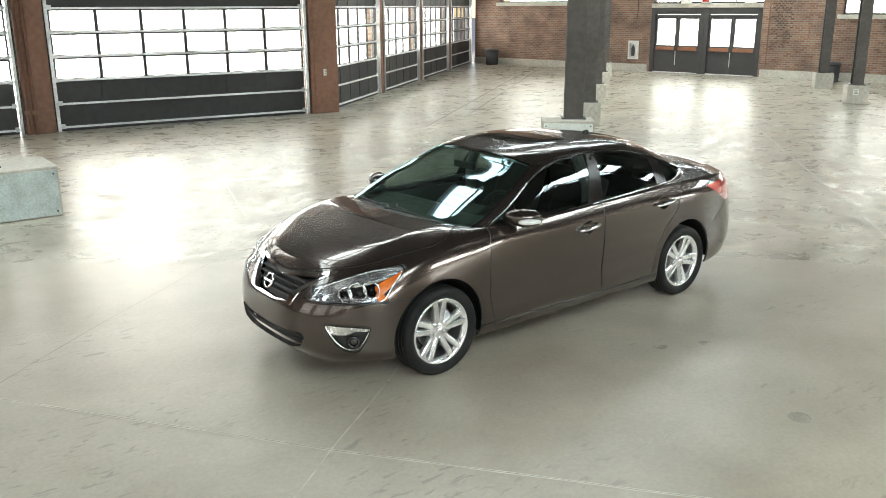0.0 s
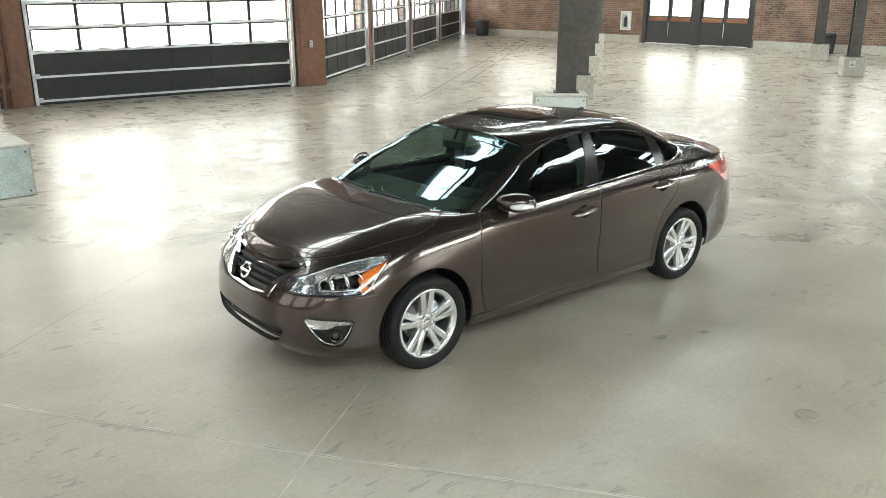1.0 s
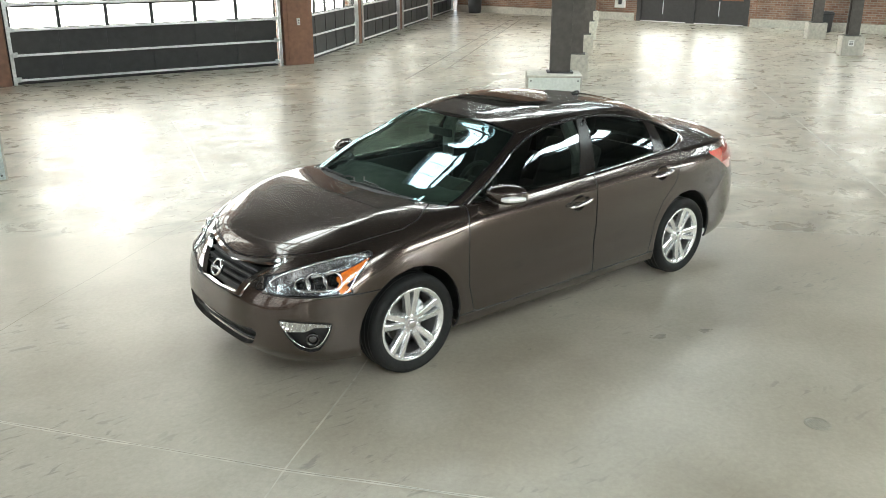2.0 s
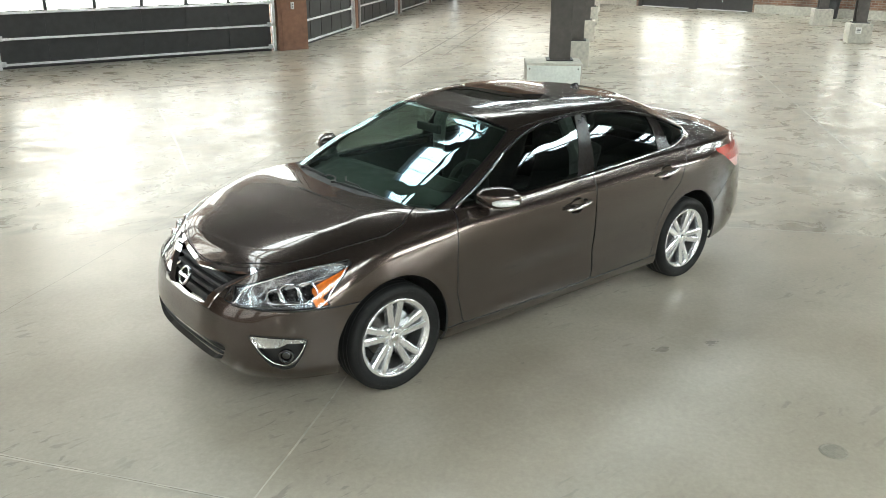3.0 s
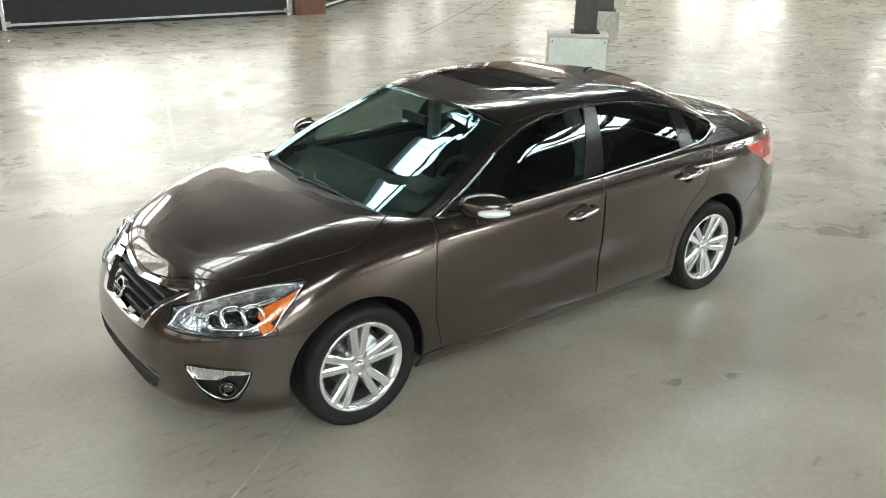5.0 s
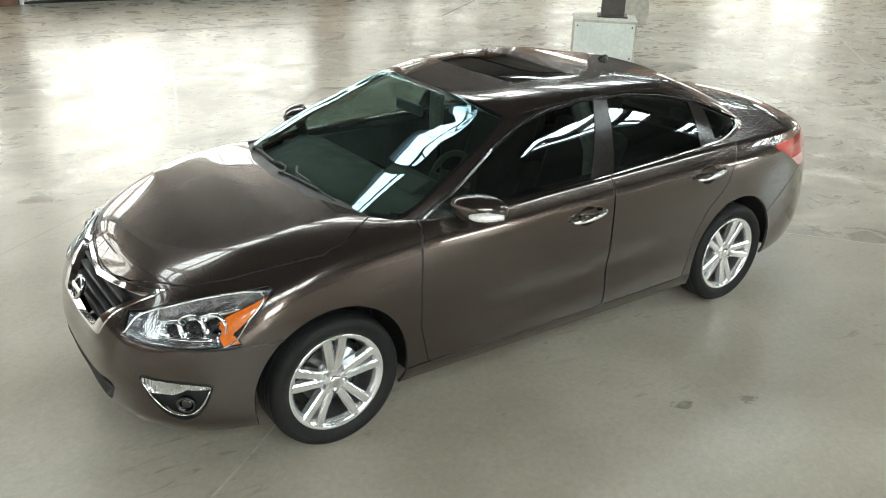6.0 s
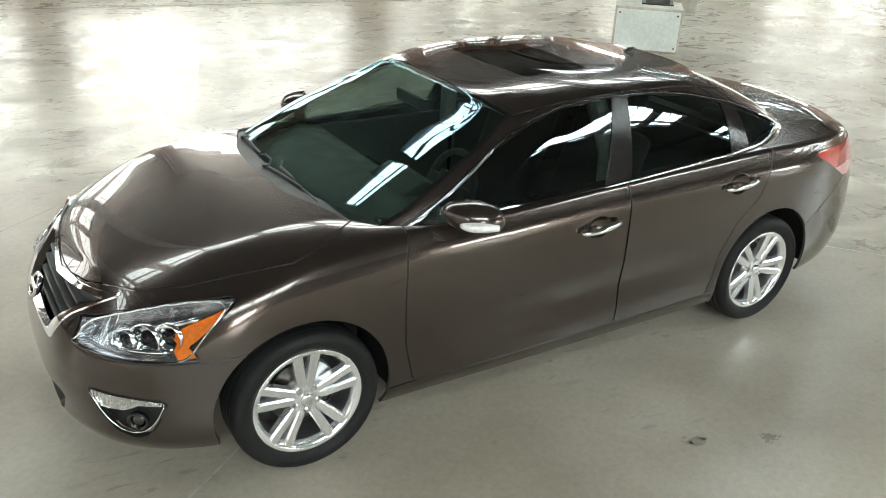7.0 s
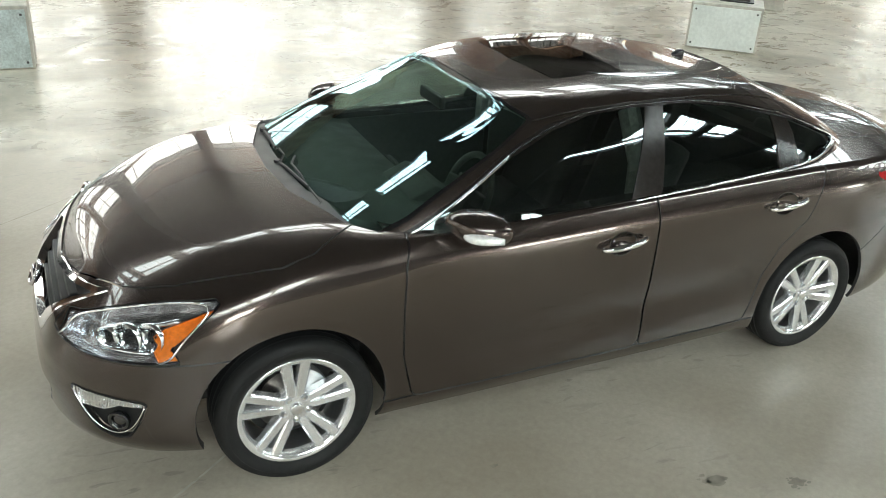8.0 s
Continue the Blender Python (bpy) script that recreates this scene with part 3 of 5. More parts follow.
pillar("trim_pillar_1", mA, 15.485, 16.065, 0.11, (15.52, 15.68))
pillar("trim_pillar_2", mA, 21.955, 22.69, 0.11, ())
pillar("trim_pillar_3", mA, 9.24, 9.595, 0.11, ())
for i, (a, b) in enumerate(((4.42, 4.80), (9.32, 9.69), (14.30, 14.66))):
    pillar("trim_pillar_%d" % (4 + i), mB, a, b, 0.02, ())
sw = new("light_switch")
sw.matrix_world = mA @ pose(22.32, -0.125, 1.0)
tagged(sw, "small white push-button box on the brown pillar", "switch")
part("case", boxes((-0.035, 0.035, -0.03, 0.012, -0.08, 0.08), bevel=0.006), M_WHITE, sw)
part("button", cyl((0, -0.04, 0.03), (0, -0.028, 0.03), 0.014, seg=12), M_BIN, sw)
part("button", cyl((0, -0.04, -0.03), (0, -0.028, -0.03), 0.014, seg=12), M_BIN, sw)


def entrance(name, x0, x1):
    """A pair of dark doors with a tall pane each, in a steel frame."""
    ob = new(name)
    ob.matrix_world = mC
    tagged(ob, "closed pair of dark entrance doors with tall panes", "door", kind="structure")
    part("door_frame", boxes((x0, x0 + 0.17, 0.0, 0.2, 0, 2.46), (x1 - 0.17, x1, 0.0, 0.2, 0, 2.46), (x0 + 0.17, x1 - 0.17, 0.0, 0.2, 2.22, 2.46), bevel=0.008), M_STEEL_DARK, ob)
    mid = (x0 + x1) / 2
    for a, b, s in ((x0 + 0.17, mid - 0.004, 1), (mid + 0.004, x1 - 0.17, -1)):
        w = 0.08
        leaf = part("door_leaf", boxes((a, a + w, 0.06, 0.12, 0.03, 2.21), (b - w, b, 0.06, 0.12, 0.03, 2.21), (a + w, b - w, 0.06, 0.12, 2.05, 2.21),
                                       (a + w, b - w, 0.06, 0.12, 0.03, 1.05)), M_STEEL_DARK, ob)
        part("pane", boxes((a + w, b - w, 0.085, 0.092, 1.05, 2.05)), M_PANE, leaf)
        part("push_rail", boxes((a + w, b - w, 0.0, 0.055, 0.86, 1.0), bevel=0.01), M_WOODRAIL, leaf, "varnished brown push rail")
        part("threshold", boxes((a, b, 0.02, 0.16, 0.004, 0.028)), M_ALU, leaf)
    part("handle", boxes((mid - 0.03, mid - 0.015, 0.02, 0.06, 0.3, 0.82)), M_ALU, ob)
    return ob


entrance("door_8", 9.0, 11.22)
entrance("door_9", 11.22, 13.44)
bm = boxes((9.0, 13.44, -0.04, 0.1, 2.47, 2.62), bevel=0.01)
structure("trim_header", bm, M_CONC, "grey steel header over the entrance doors", mC, category="door header")
ex = new("exit_sign")
ex.matrix_world = mC @ pose(11.27, -0.06, 2.67)
tagged(ex, "small red exit sign over the entrance doors", "exit sign")
part("case", boxes((-0.17, 0.17, -0.05, 0.055, -0.02, 0.19), bevel=0.01), M_WHITE, ex)
part("face", boxes((-0.14, 0.14, -0.056, -0.05, 0.01, 0.16)), M_REDLENS, ex)
for x in (10.47, 12.98):
    cl = new("emergency_light")
    cl.matrix_world = mC @ pose(x, -0.06, 2.68)
    tagged(cl, "white twin-head emergency light over the door", "emergency light", "emergency lights")
    part("case", boxes((-0.2, 0.2, -0.06, 0.055, -0.06, 0.06), bevel=0.012), M_WHITE, cl)
    for s in (-1, 1):
        part("lamp_head", cyl((0.13 * s, -0.05, 0.08), (0.13 * s, -0.12, 0.06), 0.05, 0.06, 14), M_WHITE, cl)
cab = new("extinguisher_cabinet")
cab.matrix_world = mC @ pose(8.3, 0, 0.83) @ Matrix.Scale(0.86, 4)
tagged(cab, "white fire extinguisher cabinet on the brick wall", "extinguisher cabinet")
part("body", boxes((-0.25, -0.17, -0.12, 0, -0.42, 0.42), (0.17, 0.25, -0.12, 0, -0.42, 0.42), (-0.17, 0.17, -0.12, 0, 0.32, 0.42), (-0.17, 0.17, -0.12, 0, -0.42, -0.32), (-0.17, 0.17, -0.02, 0, -0.32, 0.32)), M_WHITE, cab)
part("extinguisher", lathe([(0.001, -0.28), (0.075, -0.27), (0.08, -0.2), (0.08, 0.08), (0.05, 0.16), (0.02, 0.19), (0.02, 0.24), (0.001, 0.25)], 20, "Z"), M_BIN, cab, "dark extinguisher bottle", smooth=True).location = (0, -0.085 + 0.0, 0)
part("bracket", boxes((-0.09, 0.09, -0.03, -0.019, -0.3, -0.27)), M_GALV, cab)


def bin_at(x, y, r, h, label):
    ob = thing("waste_bin", label, "bin", at=(x, y, 0))
    part("body", lathe([(0.001, 0.0), (r * 0.82, 0.0), (r * 0.86, 0.03), (r, h * 0.86), (r * 0.97, h * 0.865), (r * 0.8, h * 0.05), (0.001, 0.04)], 28, "Z"), M_BIN, ob, smooth=True)
    part("lid", lathe([(r * 1.04, h * 0.85), (r * 1.05, h * 0.9), (r * 0.9, h), (r * 0.55, h), (r * 0.5, h * 0.93), (r * 1.0, h * 0.85)], 28, "Z"), M_BIN, ob)
    part("rim", lathe([(r * 1.06, h * 0.84), (r * 1.08, h * 0.86), (r * 1.06, h * 0.89), (r * 1.03, h * 0.865)], 28, "Z", True), M_BLACK, ob)
    return ob


bc = mC @ Vector((1.4, -0.5, 0))
bin_at(bc.x, bc.y, 0.31, 0.67, "round black plastic waste bin by the brick wall")
bc = mC @ Vector((16.2, -0.55, 0))
bin_at(bc.x, bc.y, 0.3, 0.67, "round black plastic waste bin behind the column")
bm = bmesh.new()
rng = random.Random(4)
for i in range(5):
    for j in range(22):
        if rng.random() < 0.72:
            x, z = 13.8 + i * 0.147 + (0.073 if j % 2 else 0), 1.08 + j * 0.075
            add_box(bm, x, x + rng.uniform(0.08, 0.12), -0.012, 0.02, z, z + 0.045)
structure("trim_brick_patch", bm, simple("soot_brick", (0.09, 0.062, 0.05), 0.85, grain=1, scale=20), "patch of dark projecting header bricks", mC, category="brickwork")
bm = tube([(0, 0, 0), (0, 0, 2.2)], 0.02, 8)
structure("trim_conduit_1", bm, M_RUST, "thin rusty conduit on the brick wall", mC @ pose(13.7, -0.025, 0.3), category="conduit")
bm = tube([(0, 0, 0), (0, 0, 1.6)], 0.014, 8)
structure("trim_conduit_2", bm, M_RUST, "thin rusty conduit on the brick wall", mC @ pose(15.15, -0.02, 1.4), category="conduit")
bm = tube([(0, 0, 0), (0, 0, 1.8)], 0.014, 8)
structure("trim_conduit_3", bm, M_STEEL_DARK, "thin dark conduit on the brick wall", mC @ pose(8.4, -0.02, 2.05), category="conduit")

# columns stand on concrete plinths along the nave
NAVE = 42.3


def column(name, x, y, pw, pl, ph, cw, cl, label, group, plate=None, cx=0.0, cy=0.0, turn=NAVE):
    """A boxed steel column on a concrete plinth, pl long along the nave and pw across."""
    ob = thing(name, label, "column", group, at=(x, y, 0), turn=turn)
    part("plinth", boxes((-pl / 2, pl / 2, -pw / 2, pw / 2, 0, ph), bevel=0.022), M_CONC, ob, "chipped pale concrete plinth")
    part("web", boxes((cx - cl / 2 + 0.02, cx + cl / 2 - 0.02, cy - 0.012, cy + 0.012, ph, CEIL)), M_STEEL, ob)
    for s in (-1, 1):
        part("flange", boxes((cx + s * (cl / 2 - 0.02) - 0.02, cx + s * (cl / 2 - 0.02) + 0.02, cy - cw / 2, cy + cw / 2, ph + 0.018, CEIL), bevel=0.004), M_STEEL, ob)
    part("base_plate", boxes((cx - cl / 2 - 0.05, cx + cl / 2 + 0.05, cy - cw / 2 - 0.05, cy + cw / 2 + 0.05, ph, ph + 0.018)), M_STEEL_DARK, ob)
    if plate:
        sheet = part("cover_plate", boxes((-pl / 2 - 0.012, -pl / 2 - 0.002, -pw / 2 + 0.03, pw / 2 - 0.03, 0.02, ph - 0.04), bevel=0.002), plate, ob, "steel cover plate screwed to the plinth")
        for yy in (-pw / 2 + 0.07, pw / 2 - 0.07):
            for zz in (0.07, ph - 0.09):
                part("bolt", cyl((-pl / 2 - 0.018, yy, zz), (-pl / 2 - 0.01, yy, zz), 0.013, seg=10), M_STEEL_DARK, sheet)
    return ob


G = "columns along the hall"
column("column", 6.43, 5.345, 0.92, 0.67, 0.6, 0.334, 0.28, "grey steel column on a plated concrete plinth", G, M_PLATE, cx=0.1, cy=-0.11, turn=47)
for (x, y) in ((9.4, 7.53), (12.92, 10.45), (16.35, 13.3), (20.05, 16.4)):
    column("column", x, y, 0.55, 0.45, 0.525, 0.31, 0.27, "grey steel column on a concrete plinth", G)
for (x, y) in ((18.15, 5.92), (21.65, 8.74), (14.68, 3.0)):
    column("column", x, y, 0.55, 0.45, 0.49, 0.27, 0.27, "grey steel column on a concrete plinth", G)
column("column", -2.543, 6.506, 0.94, 0.94, 0.64, 0.32, 0.28, "grey steel column on a wide plated plinth", G, M_TREAD, cy=0.34, turn=88)

note = new("notice")
note.matrix_world = pose(17.94, 5.815, 0.32, 0, 0, -47.7)
tagged(note, "small white notice fixed to the concrete plinth", "notice")
part("sheet", boxes((-0.07, 0.07, -0.008, 0.004, -0.075, 0.075), bevel=0.002), M_WHITE, note)
for z in (0.035, 0.0, -0.035):
    part("text_bar", boxes((-0.045, 0.045, -0.0095, -0.007, z - 0.008, z + 0.008)), M_STEEL_DARK, note)

# roof: boarded ceiling with skylights, and steel beams under it
SKYLIGHTS = []
# roof out of view; the row at x 15.94 is added to brighten the right floor
ROWS = ((3.8, 6.1, -13.5, 12, 22), (-8.3, -5.8, 5.14, 3, 60), (-14.6, -8.6, -9.98, 5, 37), (-9.6, -5.8, 15.94, 7, 90), (10.0, 12.5, 9.46, 9, 40))
for y0, y1, xa, n, power in ROWS:
    SKYLIGHTS += [(xa + 2.16 * i, xa + 2.16 * i + 1.75, y0, y1) for i in range(n)]
xs = sorted({-16.6, 33.0, *(s[k] for s in SKYLIGHTS for k in (0, 1))})
ys = sorted({-16.2, 33.0, *(s[k] for s in SKYLIGHTS for k in (2, 3))})
bm = bmesh.new()
for i in range(len(xs) - 1):
    for j in range(len(ys) - 1):
        cx, cy = (xs[i] + xs[i + 1]) / 2, (ys[j] + ys[j + 1]) / 2
        if not any(s[0] < cx < s[1] and s[2] < cy < s[3] for s in SKYLIGHTS):
            add_box(bm, xs[i], xs[i + 1], ys[j], ys[j + 1], CEIL, CEIL + 0.2)
structure("ceiling", bm, M_CEIL, "dark boarded roof with skylights")
for i, (x0, x1, y0, y1) in enumerate(SKYLIGHTS):
    ob = new("skylight_%d" % (i + 1))
    ob.matrix_world = pose(0, 0, CEIL)
    tagged(ob, "steel framed roof light with glazing bars", "skylight", kind="structure")
    for a in (1, 2):
        x = x0 + (x1 - x0) * a / 3
        part("glazing_bar", boxes((x - 0.008, x + 0.008, y0, y1, 0.03, 0.06)), M_STEEL_DARK, ob)
    yy = y0 + (y1 - y0) * 0.32
    part("glazing_bar", boxes((x0, x1, yy - 0.11, yy + 0.11, 0.01, 0.1)), M_STEEL_DARK, ob)
    part("pane", boxes((x0, x1, y0, y1, 0.11, 0.116)), M_PANE, ob)
for y0, y1, xa, n, power in ROWS:
    xm, w = xa + 1.08 * n - 0.2, 2.16 * n
    window_light("skylight_daylight", (xm, (y0 + y1) / 2, CEIL + 0.32), (xm, (y0 + y1) / 2, 0), w, y1 - y0, 0.93 * power * w * (y1 - y0), (0.9, 0.985, 0.985))
for i, x in enumerate((-8.0, 5.2, 14.8, 20.5)):
    bm = boxes((x - 0.12, x + 0.12, -15.4, 14.5 if x < 6 else 20, CEIL - 0.45, CEIL - 0.01))
    structure("beam_%d" % (i + 1), bm, M_STEEL_DARK, "dark steel roof beam", category="beam")

# bright daylight outside the doors
for nm, m, x0, x1, z1, d in (("backdrop_1", mA, -1.0, 24.0, 7.5, 3.0), ("backdrop_2", mB, -3.0, 30.0, 7.5, 3.0), ("backdrop_3", mC, -1, lenC, 7.5, 4.0),
                             ("backdrop_4", along((29.13, -15.5), (-16.0, -15.5))[0], 0, 48, 7.5, 3.0), ("backdrop_5", along((-16.0, -15.5), (-16.0, 15.85))[0], 0, 31, 7.5, 3.0)):
    bm = bmesh.new()
    vs = [bm.verts.new(p) for p in ((x0, d, -0.05), (x1, d, -0.05), (x1, d, z1), (x0, d, z1))]
    bm.faces.new(vs)
    structure(nm, bm, {"4": M_OUT_SIDE, "5": M_OUT_DIM}.get(nm[-1], M_OUT), "glaring white daylight outside the hall", m)

# ---- the car: x runs from nose to tail, z up, mirrored in y ----
HALF_W = spline((0.18, 0.22, 0.28, 0.40, 0.60, 0.72, 0.80, 0.865, 0.893, 0.92, 0.95, 0.97), (0.850, 0.878, 0.902, 0.912, 0.916, 0.916, 0.914, 0.911, 0.906, 0.893, 0.873, 0.858))
TAPER = spline((-1.4, -1.0, -0.4, 0.4, 1.0, 1.5), (0.985, 0.993, 1.0, 1.0, 0.996, 0.985))
NOSE = spline((0.18, 0.24, 0.30, 0.40, 0.52, 0.60, 0.68, 0.75, 0.80, 0.86, 0.95), (-2.19, -2.265, -2.295, -2.3, -2.285, -2.255, -2.205, -2.14, -2.08, -1.97, -1.78))
TAIL = spline((0.24, 0.32, 0.42, 0.55, 0.70, 0.85, 0.97, 1.04, 1.10), (2.46, 2.53, 2.58, 2.575, 2.55, 2.49, 2.42, 2.385, 2.36))
TOP = spline((-2.45, -2.15, -1.9, -1.65, -1.35, -0.9, -0.4, 0.2, 0.72, 1.3, 1.9, 2.5), (0.775, 0.8, 0.85, 0.905, 0.972, 0.997, 1.01, 1.03, 1.045, 1.055, 1.05, 1.015))
SILL = spline((-2.4, -1.9, -1.4, 0, 1.4, 1.9, 2.47), (0.215, 0.205, 0.2, 0.205, 0.21, 0.25, 0.28))
DECK = spline((-2.45, -2.33, -2.2, -2.0, -1.7, -1.4, -1.1, -0.5, 1.4, 1.75, 2.1, 2.33, 2.45, 2.51), (0.79, 0.8, 0.845, 0.905, 0.975, 1.03, 1.042, 1.045, 1.115, 1.128, 1.122, 1.085, 1.06, 1.05))
XS, XE = -1.35, 1.3


def side(x, z):
    zz = np.where(z > 0.6, 0.6 + (z - 0.6) * 0.37 / np.maximum(TOP(x) - 0.6, 0.05), z)
    w = HALF_W(zz) * TAPER(x)
    haunch = 0.012 * np.exp(-((x - 1.45) / 0.45) ** 2 - ((z - 0.88) / 0.1) ** 2) + 0.01 * np.exp(-((x + 1.4) / 0.4) ** 2 - ((z - 0.72) / 0.12) ** 2)
    hollow = -0.012 * np.exp(-((z - (0.50 + 0.03 * x)) / 0.09) ** 2) * np.exp(-(x / 0.9) ** 4)
    arch = sum(0.004 * np.exp(-((np.hypot(x - c, z - 0.345) - 0.395) / 0.03) ** 2) for c in (-1.388, 1.388))
    return w + haunch + hollow + arch


def outline(k, z):
    """The body's plan outline at height z; k from 0 (nose) over 1, 2 (sides) to 3 (tail)."""
    z = z + 0 * k
    if k <= 1:
        a = k * math.pi / 2
        high = np.clip((z - 0.48) / 0.14, 0, 1)
        n, m = 2.85 + 0.15 * high, 3.3 + 0.15 * high
        c, s = max(math.cos(a), 1e-9) ** (2 / n), max(math.sin(a), 1e-9) ** (2 / m)
        return XS - (XS - NOSE(z)) * c, side(XS, z) * s
    if k < 2:
        x = XS + (XE - XS) * (k - 1)
        return x + 0 * z, side(x, z)
    a = (3 - k) * math.pi / 2
    c, s = max(math.cos(a), 0) ** (2 / 2.7), math.sin(a) ** (2 / 3.5)
    return XE + (TAIL(z) - XE) * c, side(XE, z) * s


def relax(bm, weight, rounds):
    """Fair a skin where weight is above nought, so that it carries no pinched corners."""
    bm.verts.index_update()
    co = np.array([v.co for v in bm.verts])
    w = weight(co)
    w[[v.index for v in bm.verts if v.is_boundary]] = 0
    ends = np.array([(e.verts[0].index, e.verts[1].index) for e in bm.edges])
    ends = np.concatenate((ends, ends[:, ::-1]))
    ends = ends[w[ends[:, 0]] > 0]
    near, slot = np.unique(ends[:, 0], return_inverse=True)
    count, w = np.bincount(slot)[:, None], w[near][:, None]
    for _ in range(rounds):
        mean = np.stack([np.bincount(slot, co[ends[:, 1], i]) for i in range(3)], 1) / count
        co[near] += w * 0.7 * (mean - co[near])
    for v, p in zip(bm.verts, co):
        v.co = p


def build_shell(columns, rows_of):
    """A skin from columns of points on the left side, mirrored to the right."""
    bm = bmesh.new()
    grids = []
    for sgn in (-1, 1):
        grid = [[bm.verts.new((p[0], sgn * p[1], p[2])) for p in rows_of(k)] for k in columns]
        for a, b in zip(grid[:-1], grid[1:]):
            for i in range(len(a) - 1):
                q = (a[i], b[i], b[i + 1], a[i + 1])
                bm.faces.new(q if sgn < 0 else q[::-1])
        grids.append(grid)
    bmesh.ops.remove_doubles(bm, verts=bm.verts, dist=0.0004)
    bmesh.ops.dissolve_degenerate(bm, dist=0.0002, edges=bm.edges)
    return bm


HOOD_T = list(np.linspace(0, 0.16, 6)) + list(np.linspace(0.175, 0.43, 22)) + list(np.linspace(0.47, 1, 10))


def body_rows(k):
    x0, _ = outline(k, np.array(0.6))
    zb, zt = float(SILL(x0)), float(TOP(x0))
    z = np.linspace(zb, zt, 46)
    x, y = outline(k, z)
    pts = [(float(min(XE + 2, a)), float(b), float(c)) for a, b, c in zip(x, y, z)]
    xt, yt = pts[-1][0], pts[-1][1]
    zc = float(DECK(xt))
    g = max(0, min(1, (-0.95 - xt) / 0.3)) * max(0, min(1, (xt + 2.22) / 0.5))
    g = g * g * (3 - 2 * g)
    blur = 0.022 + 0.16 * max(0.0, -1.7 - xt)
    u0 = 0.65 + 0.2 * (xt + 1.9)
    soft = lambda u: blur * math.log1p(math.exp(min(60, (u - u0) / blur)))
    for t in HOOD_T[1:]:
        u = 1 - t
        crease = 0.14 * u * u + 0.86 * soft(u) / soft(1.0)
        pts.append((xt, yt * u, zt + (zc - zt) * (1 - (1 - g) * u ** 2.4 - g * crease)))
    return pts


BODY_K = list(np.linspace(0, 1, 76)) + list(np.linspace(1, 2, 121))[1:] + list(np.linspace(2, 3, 56))[1:]
shell = build_shell(BODY_K, body_rows)
ease = lambda v, a, b: np.clip((v - a) / (b - a), 0, 1)
LIP = spline((-2.2, -2.16, -2.12, -2.08, -2.04, -2.0, -1.95, -1.9, -1.8), (0.68, 0.73, 0.779, 0.825, 0.862, 0.888, 0.910, 0.927, 0.955))
for v in shell.verts:
    if -2.2 < v.co.x < -1.8 and v.co.z > 0.7:
        v.co.z = min(v.co.z, float(LIP(v.co.x)))
relax(shell, lambda P: ease(P[:, 0], -1.7, -1.95) * ease(P[:, 2], 0.66, 0.76), 300)
relax(shell, lambda P: ease(P[:, 0], -0.85, -1.05) * ease(P[:, 2], 0.7, 0.8) * ease(np.abs(P[:, 1]), 0.62, 0.74), 25)

ROOF_EDGE = spline((-0.45, -0.30, 0.0, 0.35, 0.7, 1.1), (1.345, 1.36, 1.403, 1.427, 1.42, 1.395))
ROOF_MID = spline((-0.45, -0.2, 0.2, 0.6, 1.1), (1.413, 1.447, 1.476, 1.472, 1.415))


def ring(k, xs, xe, xf, xr, half, n, m, n2, m2):
    if k <= 1:
        a = k * math.pi / 2
        return xs - (xs - xf) * max(math.cos(a), 0) ** (2 / n), half * math.sin(a) ** (2 / m)
    if k < 2:
        return xs + (xe - xs) * (k - 1), half
    a = (3 - k) * math.pi / 2
    return xe + (xr - xe) * max(math.cos(a), 0) ** (2 / n2), half * math.sin(a) ** (2 / m2)


def cabin_rows(k):
    x0, y0 = ring(k, -0.30, 0.70, -1.225, 1.90, 0.856, 1.8, 10.5, 2.2, 4.6)
    x1, y1 = ring(k, 0.02, 0.45, -0.36, 1.15, 0.645, 1.9, 12.5, 2.0, 5.0)
    z0 = float(TOP(x0)) - 0.03 + 0.03 * (1 - min(1, y0 / 0.7))
    z1 = float(ROOF_EDGE(x1)) + (float(ROOF_MID(x1)) - 0.012 - float(ROOF_EDGE(x1))) * (1 - min(1, y1 / 0.6)) ** 1.0 * 0.9
    out = Vector((x1 - 0.25, y1, 0)).normalized() if y1 > 0.01 else Vector((-1 if k < 1 else 1, 0, 0))
    pts = []
    for w in np.linspace(0, 1, 28):
        b = (0.032 + 0.038 * math.exp(-((k - 0.80) / 0.13) ** 2)) * math.sin(math.pi * w)
        fade = min(1.0, max(0.0, (0.97 - k) / 0.35)) if k < 1.5 else min(1.0, max(0.0, (k - 2.03) / 0.35))
        up = 0.022 * math.sin(math.pi * w) * fade * fade * (3 - 2 * fade)
        pts.append((x0 + (x1 - x0) * w + out.x * b, y0 + (y1 - y0) * w + out.y * b, z0 + (z1 - z0) * w + up * 0.6))
    zc = float(ROOF_MID(x1))
    for t in np.linspace(0, 1, 17)[1:]:
        pts.append((x1, y1 * (1 - t), z1 + (zc - z1) * (1 - (1 - t) ** 5.0)))
    return pts


CAB_K = list(np.linspace(0, 1, 64)) + list(np.linspace(1, 2, 50))[1:] + list(np.linspace(2, 3, 60))[1:]
cabin = build_shell(CAB_K, cabin_rows)
relax(cabin, lambda P: ease(P[:, 2], 1.31, 1.36), 6)
relax(cabin, lambda P: ease(np.abs(P[:, 1]), 0.5, 0.56) * ease(P[:, 2], 0.99, 1.03) * ease(P[:, 2], 1.41, 1.37) * ease(P[:, 0], -0.75, -0.5) * ease(P[:, 0], 1.5, 1.3), 140)


